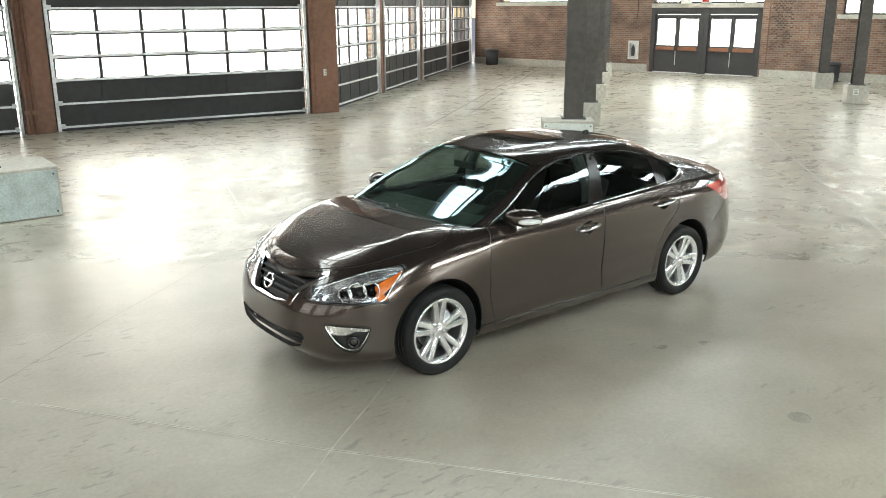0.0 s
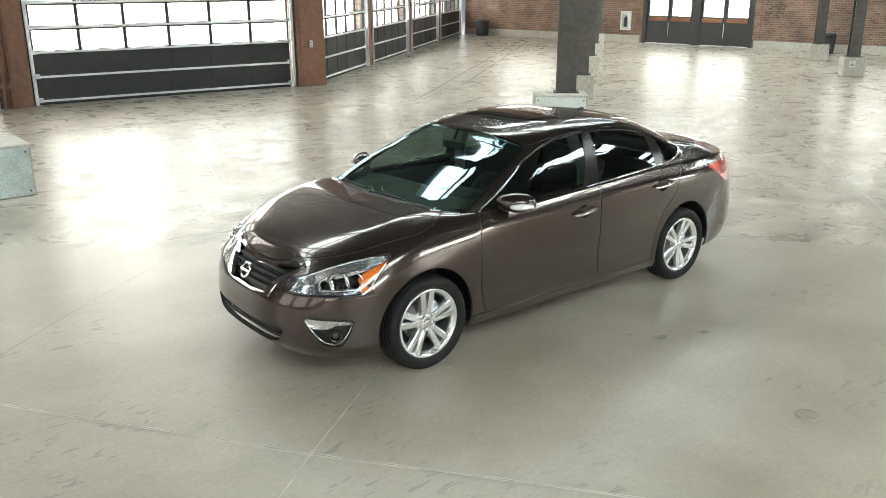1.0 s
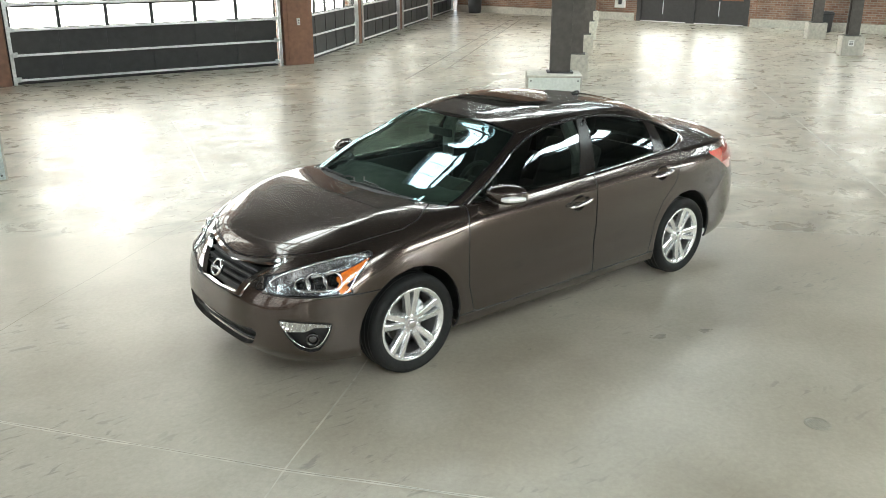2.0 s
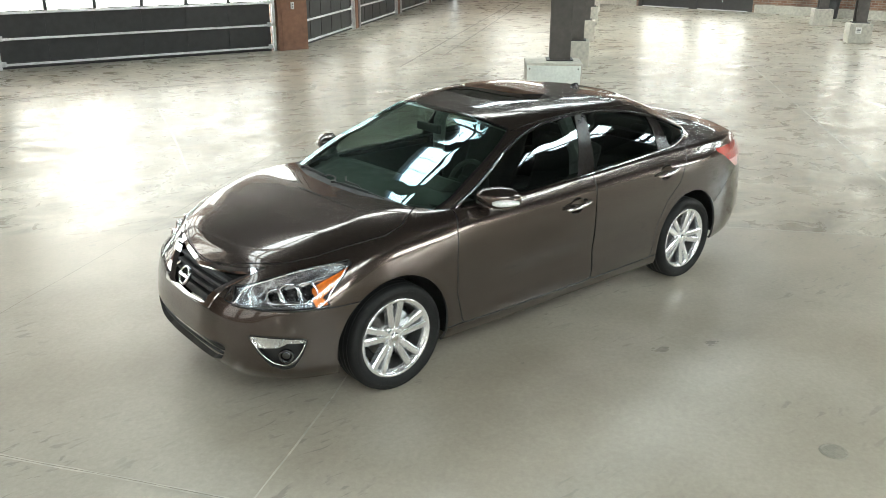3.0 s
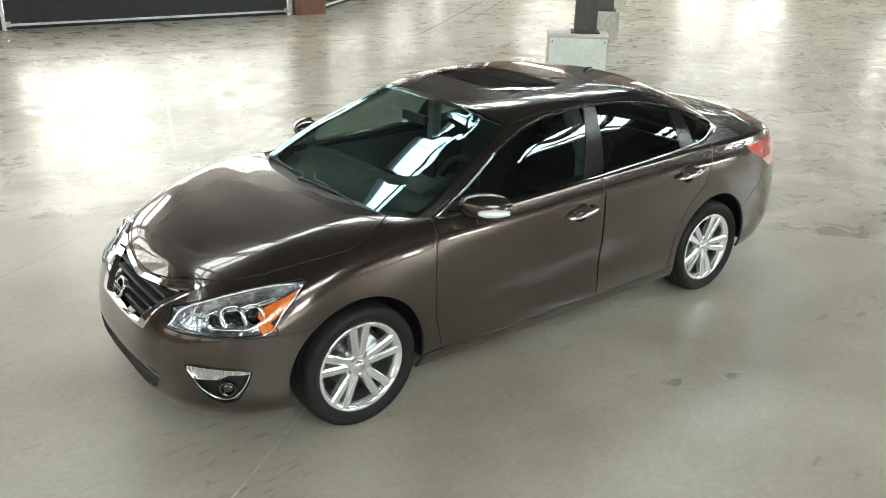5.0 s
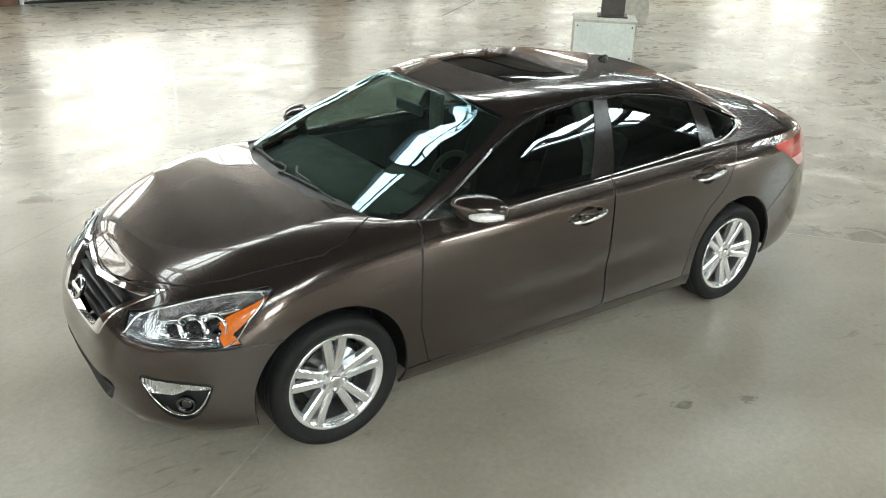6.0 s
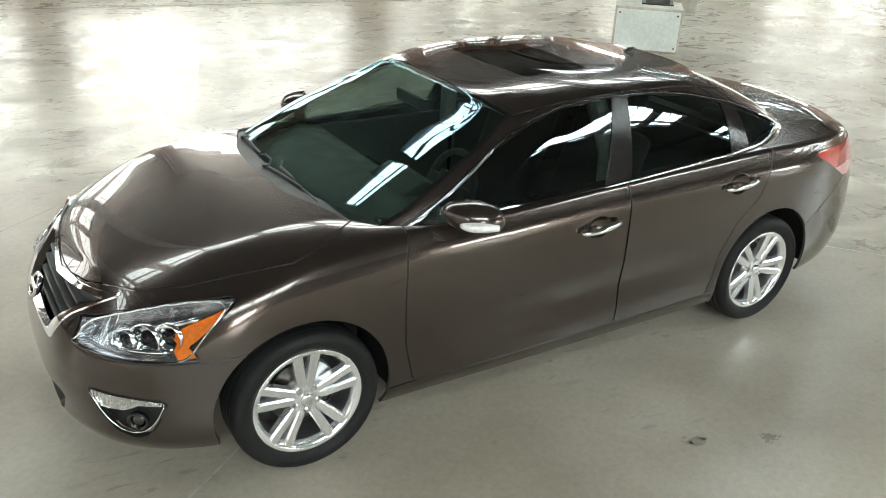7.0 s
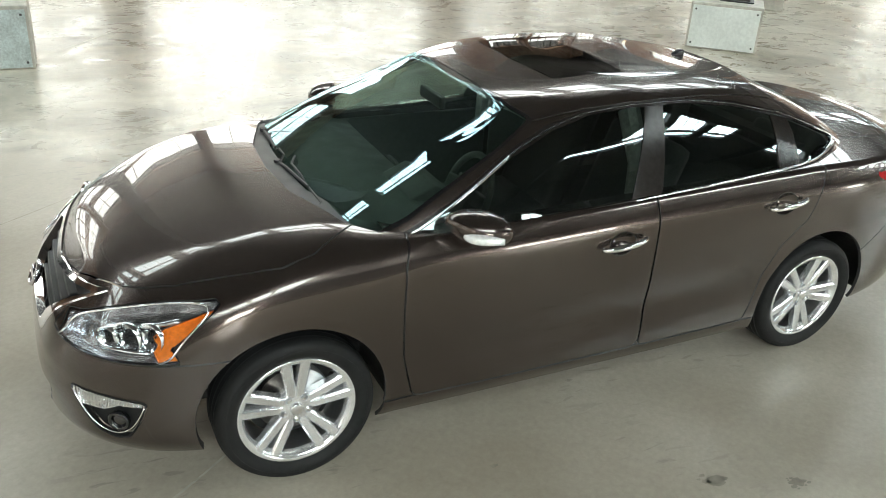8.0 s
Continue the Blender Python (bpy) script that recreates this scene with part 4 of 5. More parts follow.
# ---- cutting the skins into panels ----
def sd_poly(p, poly, r=0.0):
    """Distance of points (n, 2) from a polygon, negative inside, its corners rounded by r."""
    poly = np.array(poly, float)
    if r:
        mid = poly.mean(0)
        a, b = np.roll(poly, 1, 0), np.roll(poly, -1, 0)
        u, v = (poly - a), (b - poly)
        area = np.cross(poly, np.roll(poly, -1, 0)).sum()
        s = 1 if area > 0 else -1
        nu, nv = np.stack([-u[:, 1], u[:, 0]], 1) * s, np.stack([-v[:, 1], v[:, 0]], 1) * s
        nu, nv = nu / np.linalg.norm(nu, axis=1)[:, None], nv / np.linalg.norm(nv, axis=1)[:, None]
        h = nu + nv
        poly = poly + h / np.maximum((h * nu).sum(1), 0.35)[:, None] * r
    a, b = poly, np.roll(poly, -1, 0)
    d2, inside = np.full(len(p), 1e9), np.zeros(len(p), bool)
    for (ax, ay), (bx, by) in zip(a, b):
        ex, ey, wx, wy = bx - ax, by - ay, p[:, 0] - ax, p[:, 1] - ay
        t = np.clip((wx * ex + wy * ey) / (ex * ex + ey * ey + 1e-12), 0, 1)
        d2 = np.minimum(d2, (wx - t * ex) ** 2 + (wy - t * ey) ** 2)
        hit = ((ay > p[:, 1]) != (by > p[:, 1])) & (p[:, 0] < (bx - ax) * (p[:, 1] - ay) / (by - ay + 1e-15) + ax)
        inside ^= hit
    return np.where(inside, -1, 1) * np.sqrt(d2) - r


def xz(poly, r=0.0, ymin=0.3):
    return lambda P: np.maximum(sd_poly(P[:, [0, 2]], poly, r), (ymin - np.abs(P[:, 1])))


def yz(poly, r=0.0, xlim=-1.0):
    """Seen from the front (xlim < 0) or the rear; the outline is given for y >= 0 and mirrored."""
    full = list(poly) + [(-a, b) for a, b in reversed(poly) if a > 0]
    return lambda P: np.maximum(sd_poly(P[:, [1, 2]], full, r), (P[:, 0] - xlim) * (1 if xlim < 0 else -1))


def xy(poly, r=0.0, zmin=0.5):
    full = list(poly) + [(a, -b) for a, b in reversed(poly) if b > 0]
    return lambda P: np.maximum(sd_poly(P[:, [0, 1]], full, r), zmin - P[:, 2])


def circle(cx, cz, r, ymin=0.4):
    return lambda P: np.maximum(np.hypot(P[:, 0] - cx, P[:, 2] - cz) - r, ymin - np.abs(P[:, 1]))


def grow(f, d):
    return lambda P: f(P) - d


def both(f, g):
    return lambda P: np.maximum(f(P), g(P))


def cut(bm, f):
    """Cut new edges into a mesh along the line where f is nought."""
    bmesh.ops.triangulate(bm, faces=[q for q in bm.faces if len(q.verts) > 4])
    bm.verts.index_update()
    verts = list(bm.verts)
    val = f(np.array([v.co for v in verts]))
    val[np.abs(val) < 4e-4] = 0
    on = [v for v, q in zip(verts, val) if q == 0]
    for e in list(bm.edges):
        a, b = val[e.verts[0].index], val[e.verts[1].index]
        if a * b < 0:
            on.append(bmesh.utils.edge_split(e, e.verts[0], a / (a - b))[1])
    if on:
        bmesh.ops.connect_verts(bm, verts=on)


def sort_faces(bm, regions):
    """Cut along every region and return the faces of each, the first region that holds a face taking it."""
    for _, f in regions:
        cut(bm, f)
    faces = list(bm.faces)
    mid = np.array([f.calc_center_median() for f in faces])
    found, left = {}, np.ones(len(faces), bool)
    for name, f in regions:
        hit = (f(mid) < 0) & left
        left &= ~hit
        for s, sel in (("left", mid[:, 1] < 0), ("right", mid[:, 1] >= 0)):
            found[name, s] = [q for q, h in zip(faces, hit & sel) if h]
    for s, sel in (("left", mid[:, 1] < 0), ("right", mid[:, 1] >= 0)):
        found["rest", s] = [q for q, h in zip(faces, left & sel) if h]
    return found


def panel(faces, gap=0.0038, depth=0.016, push=0.0):
    """A mesh of its own from faces of a skin: edges drawn back by gap and folded inwards by depth; push moves it along its normals."""
    bm = bmesh.new()
    made = {}
    for f in faces:
        vs = []
        for v in f.verts:
            if v not in made:
                made[v] = bm.verts.new(v.co + v.normal * push)
            vs.append(made[v])
        try:
            bm.faces.new(vs)
        except ValueError:
            pass
    bmesh.ops.remove_doubles(bm, verts=bm.verts, dist=0.0022)
    bm.normal_update()
    rim = [e for e in bm.edges if len(e.link_faces) == 1]
    if depth:
        inward = {}
        for e in rim:
            f = e.link_faces[0]
            d = f.normal.cross(e.verts[1].co - e.verts[0].co)
            if d.dot(f.calc_center_median() - e.verts[0].co) < 0:
                d = -d
            if d.length > 0:
                d.normalize()
            for v in e.verts:
                inward.setdefault(v, []).append(d)
        down = {v: -v.normal.copy() for v in inward}
        for v, ds in inward.items():
            d = sum(ds, Vector())
            if d.length > 0.2:
                v.co += d.normalized() * gap
        got = bmesh.ops.extrude_edge_only(bm, edges=rim)["geom"]
        pairs = [g for g in got if isinstance(g, bmesh.types.BMVert)]
        for v in pairs:
            src = [e.other_vert(v) for e in v.link_edges if e.other_vert(v) in down]
            if src:
                v.co += down[src[0]] * depth
        # folded faces get the second slot, which blackens the gaps of painted panels
        for g in got:
            if isinstance(g, bmesh.types.BMFace):
                g.material_index = 1
        for e in rim:
            if e.is_valid:
                e.smooth = False
    return bm


def flip_out(bm):
    bm.normal_update()
    s = sum((f.normal.dot(f.calc_center_median() - Vector((0.1, 0, 0.6))) > 0) * 2 - 1 for f in bm.faces)
    if s < 0:
        bmesh.ops.reverse_faces(bm, faces=bm.faces)
    bm.normal_update()


flip_out(shell), flip_out(cabin)


class Skin:
    """A smooth skin before it is cut: gives its normal near any point."""

    def __init__(self, bm):
        self.tree = mathutils.bvhtree.BVHTree.FromBMesh(bm)
        self.faces = [[(v.co.copy(), v.normal.copy()) for v in f.verts] for f in bm.faces]

    def normal(self, p):
        at, flat, i, far = self.tree.find_nearest(p)
        ring = self.faces[i]
        ws = mathutils.interpolate.poly_3d_calc([c for c, q in ring], at)
        return sum((q * w for (c, q), w in zip(ring, ws)), Vector()).normalized()


BODY_SKIN, CABIN_SKIN = Skin(shell), Skin(cabin)


def skinned(skin, name, bm, material, parent, label=""):
    """A panel that keeps the shading of the skin it was cut from."""
    ob = part(name, bm, material, parent, label, True)
    # shade in the panel gaps is painted: black on the folded edges
    if material == M_PAINT:
        ob.data.materials.append(M_BLACK)
    ob.data.normals_split_custom_set_from_vertices([skin.normal(v.co) for v in ob.data.vertices])
    return ob


FRONT_DOOR = xz([(-0.90, 0.29), (-0.948, 0.5), (-0.955, 0.72), (-0.945, 0.914), (-0.915, 1.0), (-0.80, 1.3), (0.276, 1.3), (0.267, 0.285), (-0.6, 0.287)], 0.045)
REAR_DOOR = xz([(0.271, 0.285), (0.279, 1.3), (1.36, 1.3), (1.315, 1.04), (1.255, 0.93), (1.21, 0.815), (1.07, 0.69), (0.985, 0.54), (0.955, 0.40), (0.93, 0.29)], 0.025)
HEAD_LINE = [(-2.205, 0.632), (-2.149, 0.705), (-2.04, 0.765), (-1.94, 0.803), (-1.84, 0.831), (-1.733, 0.853), (-1.662, 0.864), (-1.735, 0.793), (-1.80, 0.735), (-1.845, 0.70), (-1.822, 0.650), (-1.93, 0.641), (-2.02, 0.641), (-2.12, 0.642)]
HEAD = xz(HEAD_LINE, 0.008, 0.4)
AMBER = both(HEAD, xz([(-1.69, 0.842), (-1.74, 0.817), (-1.85, 0.767), (-1.90, 0.735), (-1.885, 0.708), (-1.905, 0.690), (-1.885, 0.62), (-1.78, 0.61), (-1.66, 0.70)], 0.008, 0.4))
FOG = xz([(-2.19, 0.492), (-2.07, 0.484), (-1.948, 0.468), (-1.98, 0.38), (-2.016, 0.312), (-2.06, 0.300), (-2.115, 0.325), (-2.16, 0.40)], 0.012, 0.5)
GRILLE = yz([(0, 0.712), (0.164, 0.732), (0.337, 0.757), (0.462, 0.780), (0.40, 0.742), (0.345, 0.705), (0.29, 0.66), (0.255, 0.617), (0.24, 0.575), (0, 0.562)], 0.004, -1.8)
GRILLE_EDGE = yz([(0, 0.735), (0.2, 0.757), (0.38, 0.785), (0.525, 0.812), (0.44, 0.748), (0.355, 0.685), (0.32, 0.621), (0.295, 0.562), (0.15, 0.557), (0, 0.553)], 0.003, -1.8)
INTAKE = yz([(0, 0.372), (0.3, 0.382), (0.43, 0.396), (0.462, 0.382), (0.415, 0.30), (0.3, 0.262), (0, 0.248)], 0.012, -1.8)
HOOD = xy([(-2.137, 0), (-2.131, 0.12), (-2.1, 0.28), (-2.045, 0.42), (-1.97, 0.55), (-1.9, 0.62), (-1.793, 0.695), (-1.68, 0.745), (-1.55, 0.79), (-1.42, 0.822), (-1.29, 0.805), (-1.16, 0.725), (-1.0, 0.62), (-1.0, 0)], 0.015, 0.74)
TRUNK = lambda P: np.maximum(np.maximum(np.abs(P[:, 1]) - (0.60 + 0.05 * (P[:, 2] - 1)), 1.70 - P[:, 0]), 0.83 - P[:, 2])
TAILLAMP = xz([(1.69, 0.985), (1.85, 0.992), (2.0, 0.99), (2.6, 1.0), (2.6, 0.79), (2.05, 0.795), (1.97, 0.84), (1.90, 0.875), (1.80, 0.93)], 0.008, 0.45)
TAIL_WHITE = both(TAILLAMP, xz([(1.8, 0.872), (2.6, 0.885), (2.6, 0.76), (1.8, 0.76)], 0.0, 0.45))
OPENING = xy([(-1.185, 0), (-1.165, 0.3), (-1.055, 0.62), (-0.95, 0.70), (-0.86, 0.75), (-0.6, 0.775), (0.7, 0.785), (1.3, 0.74), (1.68, 0.52), (1.84, 0)], 0.02, 0.9)
COWL = both(grow(OPENING, 0.075), lambda P: P[:, 0] + 0.99)
FRONT_BUMPER = lambda P: np.maximum(P[:, 0] + 1.388, P[:, 2] - np.where(np.abs(P[:, 1]) < 0.40, 0.76, 0.638))
REAR_BUMPER = lambda P: np.maximum(1.6 - P[:, 0], P[:, 2] - np.minimum(0.56 + (P[:, 0] - 1.70) * 0.67, 0.83))
SKIRT = lambda P: np.maximum(P[:, 2] - 0.2925, np.abs(P[:, 0]) - 1.1)


def cup(cx, cz):
    return lambda P: np.maximum(np.sqrt(((P[:, 0] - cx) / 0.068) ** 2 + ((P[:, 2] - cz) / 0.054) ** 2) * 0.05 - 0.05, 0.6 - np.abs(P[:, 1]))


HANDLES = {"front": (0.080, 0.858), "rear": (1.035, 0.922)}
body = sort_faces(shell, [
    ("arch_front", circle(-1.402, 0.345, 0.378)), ("arch_rear", circle(1.386, 0.338, 0.380)), ("opening", OPENING),
    ("cup_front", cup(*HANDLES["front"])), ("cup_rear", cup(*HANDLES["rear"])), ("cowl", COWL),
    ("amber", AMBER), ("lamp", HEAD), ("lamp_seal", grow(HEAD, 0.003)), ("fog_strip", both(FOG, xz([(-2.3, 0.53), (-1.9, 0.53), (-1.9, 0.448), (-2.04, 0.452), (-2.085, 0.428), (-2.3, 0.42)], 0.0, 0.5))), ("fog", FOG), ("fog_seal", grow(FOG, 0.004)), ("grille", GRILLE), ("grille_chrome", GRILLE_EDGE),
    ("intake", INTAKE), ("tail_white", TAIL_WHITE), ("taillamp", TAILLAMP),
    ("front_door", FRONT_DOOR), ("rear_door", REAR_DOOR), ("hood", HOOD), ("trunk", TRUNK), ("front_bumper", FRONT_BUMPER), ("rear_bumper", REAR_BUMPER), ("skirt", SKIRT)])
LR = ("left", "right")

car = thing("car", "dark brown-grey metallic four-door saloon car with bright alloy wheels", "car")
skinned(BODY_SKIN, "hood", panel(body["hood", "left"] + body["hood", "right"]), M_PAINT, car)
skinned(BODY_SKIN, "trunk_lid", panel(body["trunk", "left"] + body["trunk", "right"]), M_PAINT, car)
bumper = skinned(BODY_SKIN, "front_bumper", panel(body["front_bumper", "left"] + body["front_bumper", "right"], depth=0.03), M_PAINT, car)
rear_bumper = skinned(BODY_SKIN, "rear_bumper", panel(body["rear_bumper", "left"] + body["rear_bumper", "right"], 0.0012), M_PAINT, car)
doors = {}
for s in LR:
    skinned(BODY_SKIN, "fender", panel([f for f in body["rest", s] if f.calc_center_median().x < 0], depth=0.02), M_PAINT, car)
    skinned(BODY_SKIN, "quarter_panel", panel([f for f in body["rest", s] if f.calc_center_median().x >= 0], depth=0.02), M_PAINT, car)
    skinned(BODY_SKIN, "side_skirt", panel(body["skirt", s], 0.006), M_PAINT, car)
    doors["front", s] = skinned(BODY_SKIN, "front_door", panel(body["front_door", s], 0.0042), M_PAINT, car)
    doors["rear", s] = skinned(BODY_SKIN, "rear_door", panel(body["rear_door", s], 0.0042), M_PAINT, car)

# cabin
DLO_LINE = [(-0.925, 0.972), (-0.70, 1.085), (-0.42, 1.238), (-0.20, 1.325), (0.0, 1.372), (0.22, 1.392), (0.5, 1.392), (0.8, 1.355), (1.17, 1.268), (1.565, 1.122), (1.32, 1.076), (0.85, 1.066), (0.3, 1.037), (-0.3, 1.010), (-0.6, 0.985)]
DLO = xz(DLO_LINE, 0.006, 0.5)
SCREEN = xy([(-1.35, 0), (-1.35, 0.735), (-0.936, 0.746), (-0.889, 0.748), (-0.787, 0.734), (-0.68, 0.714), (-0.568, 0.688), (-0.451, 0.658), (-0.355, 0.624), (-0.272, 0.590), (-0.322, 0.506), (-0.343, 0.42), (-0.358, 0.3), (-0.362, 0)], 0.006, 0.88)
BACKLIGHT = yz([(0, 1.395), (0.3, 1.39), (0.42, 1.368), (0.45, 1.32), (0.44, 1.19), (0.41, 1.15), (0, 1.11)], 0.02, 0.95)
SUNROOF = xy([(-0.045, 0), (-0.03, 0.385), (0.36, 0.385), (0.385, 0)], 0.04, 1.3)
band = lambda a, b, sa=0.0, sb=0.0: (lambda P: np.maximum(a + sa * (P[:, 2] - 1.05) - P[:, 0], P[:, 0] - b - sb * (P[:, 2] - 1.05)))
glass = sort_faces(cabin, [
    ("front_window", both(DLO, band(-3, 0.158, 0, 0.38))), ("b_pillar", both(DLO, band(0.158, 0.318, 0.38, 0.2))), ("rear_window", both(DLO, band(0.318, 1.035, 0.2, 0.12))),
    ("divider", both(DLO, band(1.035, 1.195, 0.12, 0))), ("quarter_window", both(DLO, band(1.195, 3))), ("chrome", grow(DLO, 0.019)),
    ("screen", SCREEN), ("screen_seal", grow(SCREEN, 0.014)), ("backlight", BACKLIGHT), ("backlight_seal", grow(BACKLIGHT, 0.018)), ("sunroof", SUNROOF)])
skinned(CABIN_SKIN, "roof", panel(glass["rest", "left"] + glass["rest", "right"], 0.0, 0.02), M_PAINT, car)
part("headliner", panel([f for s in LR for f in glass["rest", s] if f.calc_center_median().z > 1.18], 0, 0, -0.035), M_LINING, car, "grey cloth headliner", smooth=True)
skinned(CABIN_SKIN, "windscreen", panel(glass["screen", "left"] + glass["screen", "right"], 0.0, 0.006), M_CARGLASS, car, "dark green-tinted windscreen")
skinned(CABIN_SKIN, "screen_seal", panel(glass["screen_seal", "left"] + glass["screen_seal", "right"], 0, 0.01, -0.001), M_GLOSSBLACK, car)
skinned(CABIN_SKIN, "rear_screen", panel(glass["backlight", "left"] + glass["backlight", "right"], 0.0, 0.006), M_CARGLASS_DARK, car)
skinned(CABIN_SKIN, "rear_screen_seal", panel(glass["backlight_seal", "left"] + glass["backlight_seal", "right"], 0, 0.01, -0.001), M_GLOSSBLACK, car)
skinned(CABIN_SKIN, "sunroof", panel(glass["sunroof", "left"] + glass["sunroof", "right"], 0.005, 0.01, 0.001), M_ROOFGLASS, car, "black glass sunroof")
for s in LR:
    skinned(CABIN_SKIN, "window", panel(glass["front_window", s], 0, 0.004, -0.006), M_CARGLASS_DARK, doors["front", s], "dark tinted side window")
    skinned(CABIN_SKIN, "pillar_cover", panel(glass["b_pillar", s], 0.002, 0.01, -0.002), M_PILLAR, car, "gloss black door pillar")
    skinned(CABIN_SKIN, "window", panel(glass["rear_window", s], 0, 0.004, -0.006), M_CARGLASS_DARK, doors["rear", s], "dark tinted side window")
    skinned(CABIN_SKIN, "window_divider", panel(glass["divider", s], 0.001, 0.01, -0.003), M_PILLAR, doors["rear", s])
    skinned(CABIN_SKIN, "quarter_window", panel(glass["quarter_window", s], 0, 0.004, -0.005), M_CARGLASS_DARK, car, "small dark quarter window")
    skinned(CABIN_SKIN, "window_trim", panel(glass["chrome", s], 0.001, 0.012, 0.002), M_PILLAR, car, "black frame round the side windows")
# bright lines that follow an outline on the skins
from_side = {"cabin": mathutils.bvhtree.BVHTree.FromBMesh(cabin), "body": mathutils.bvhtree.BVHTree.FromBMesh(shell)}


def bead(skin, outline_xz, sg, r, closed=False, lift=0.003, step=0.02):
    """A round bead laid on a skin along an (x, z) line, seen from its side."""
    pts = list(outline_xz) + ([outline_xz[0]] if closed else [])
    line = []
    for (ax, az), (bx, bz) in zip(pts[:-1], pts[1:]):
        n = max(1, int(math.hypot(bx - ax, bz - az) / step))
        line += [(ax + (bx - ax) * i / n, az + (bz - az) * i / n) for i in range(n)]
    line.append(pts[-1])
    for _ in range(14):
        line = [line[0]] + [((a[0] + 2 * b[0] + c[0]) / 4, (a[1] + 2 * b[1] + c[1]) / 4) for a, b, c in zip(line[:-2], line[1:-1], line[2:])] + [line[-1]]
    out = []
    for x, z in line:
        hit = from_side[skin].ray_cast(Vector((x, sg * 2, z)), Vector((0, -sg, 0)))
        if hit[0] is not None:
            nm = hit[1] if hit[1].y * sg > 0 else -hit[1]
            out.append(hit[0] + nm * lift)
    return tube(out, r, 8)


for s in LR:
    sg = -1 if s == "left" else 1
    for which in ("front", "rear"):
        cx, cz = HANDLES[which]
        bm = panel(body["cup_" + which, s], 0, 0)
        for v in bm.verts:
            q = ((v.co.x - cx) / 0.068) ** 2 + ((v.co.z - cz) / 0.054) ** 2
            v.co.y -= sg * 0.048 * max(0, 1 - q)
        part("handle_cup", bm, M_PAINT, doors[which, s], smooth=True)
        yo = float(side(cx, np.array(cz)))
        bm = tube([(cx - 0.118 + 0.236 * t, sg * (yo + 0.012 + 0.03 * math.sin(math.pi * min(1, max(0, t))) ** 0.5), cz - 0.006 + 0.022 * t) for t in np.linspace(0, 1, 15)],
                  lambda t: 0.010 + 0.005 * math.sin(math.pi * min(max(t, 0), 1)) ** 0.5, 10)
        part("handle", bm, M_CHROME, doors[which, s], "bright chrome door handle", smooth=True)
    # head lamp: clear lens over a silvered housing with two projectors and an amber reflector
    lamp = part("headlight", panel(body["lamp_seal", s], 0, 0.012, -0.002), M_GLOSSBLACK, car, "clear headlight with an amber side reflector", smooth=True)
    skinned(BODY_SKIN, "lens", panel(body["lamp", s] + body["amber", s], 0.001, 0.0, 0.001), M_LENS, lamp)
    part("housing", panel(body["lamp", s], 0.001, -0.056, -0.058), M_REFLECT, lamp, smooth=True)
    part("amber_reflector", panel(body["amber", s], 0.002, -0.01, -0.012), M_AMBER, lamp, "orange side reflector", smooth=True)
    for kk, pz, r in ((0.425, 0.686, 0.042), (0.50, 0.704, 0.056), (0.585, 0.722, 0.050)):
        a, b = outline(kk, np.array(pz))
        aim = pose(float(a) + 0.045, sg * (float(b) - 0.035), pz, 0, 0, (-52 if sg < 0 else 232))
        part("reflector_bowl", lathe([(0.006, 0.03), (r * 0.55, 0.022), (r * 0.9, 0.004), (r * 1.1, -0.02), (r * 1.2, -0.022), (r * 1.16, 0.0)], 32, "Y"), M_CHROME, lamp, smooth=True).matrix_local = aim
        bm = bmesh.new()
        bmesh.ops.create_uvsphere(bm, u_segments=20, v_segments=12, radius=r * 0.5)
        part("lamp_bulb", bm, M_GLOSSBLACK if r > 0.04 else M_LENS_WHITE, lamp, smooth=True).matrix_local = aim
    eye = [outline(k, np.array(0.665)) for k in np.linspace(0.40, 0.62, 10)]
    part("light_bar", tube([(float(a) + 0.03, sg * (float(b) - 0.025), 0.655 + 0.012 * i / 9) for i, (a, b) in enumerate(eye)], 0.011, 8), M_CHROME, lamp, smooth=True)
    eye = [outline(k, np.array(0.74)) for k in np.linspace(0.44, 0.68, 12)]
    part("light_bar", tube([(float(a) + 0.04, sg * (float(b) - 0.03), 0.728 + 0.07 * i / 11) for i, (a, b) in enumerate(eye)], 0.010, 8), M_REFLECT, lamp, smooth=True)
    part("lower_band", bead("body", HEAD_LINE[-4:] + HEAD_LINE[:1], sg, 0.009, lift=-0.002), M_GLOSSBLACK, lamp, "black band under the headlight", smooth=True)
    part("lamp_bezel", bead("body", HEAD_LINE, sg, 0.0045, True, 0.001), M_CHROME, lamp, "chrome line round the headlight", smooth=True)
    # fog lamp
    fog = part("fog_lamp", panel(body["fog_seal", s], 0, 0.012, 0.003), M_BLACK, bumper, "fog lamp with a silver light strip in a black recess", smooth=True)
    part("light_strip", panel(body["fog_strip", s], 0.001, 0.01, 0.002), M_RIBBED, fog, smooth=True)
    part("recess", panel(body["fog", s], -0.002, 0.0, -0.03), M_BLACK, fog, smooth=True)
    on, out = from_side["body"].ray_cast(Vector((-2.05, sg * 2, 0.375)), Vector((0, -sg, 0)))[:2]
    out = out if out.y * sg > 0 else -out
    aim = look(on - out * 0.012, on + out) @ pose(0, 0, 0, 90)
    part("lamp_ring", lathe([(0.030, 0.01), (0.040, 0.01), (0.043, -0.012), (0.034, -0.016), (0.028, -0.005)], 24, "Y"), M_GLOSSBLACK, fog, smooth=True).matrix_local = aim
    bm = bmesh.new()
    bmesh.ops.create_uvsphere(bm, u_segments=20, v_segments=10, radius=0.028)
    for v in bm.verts:
        v.co.y *= 0.35
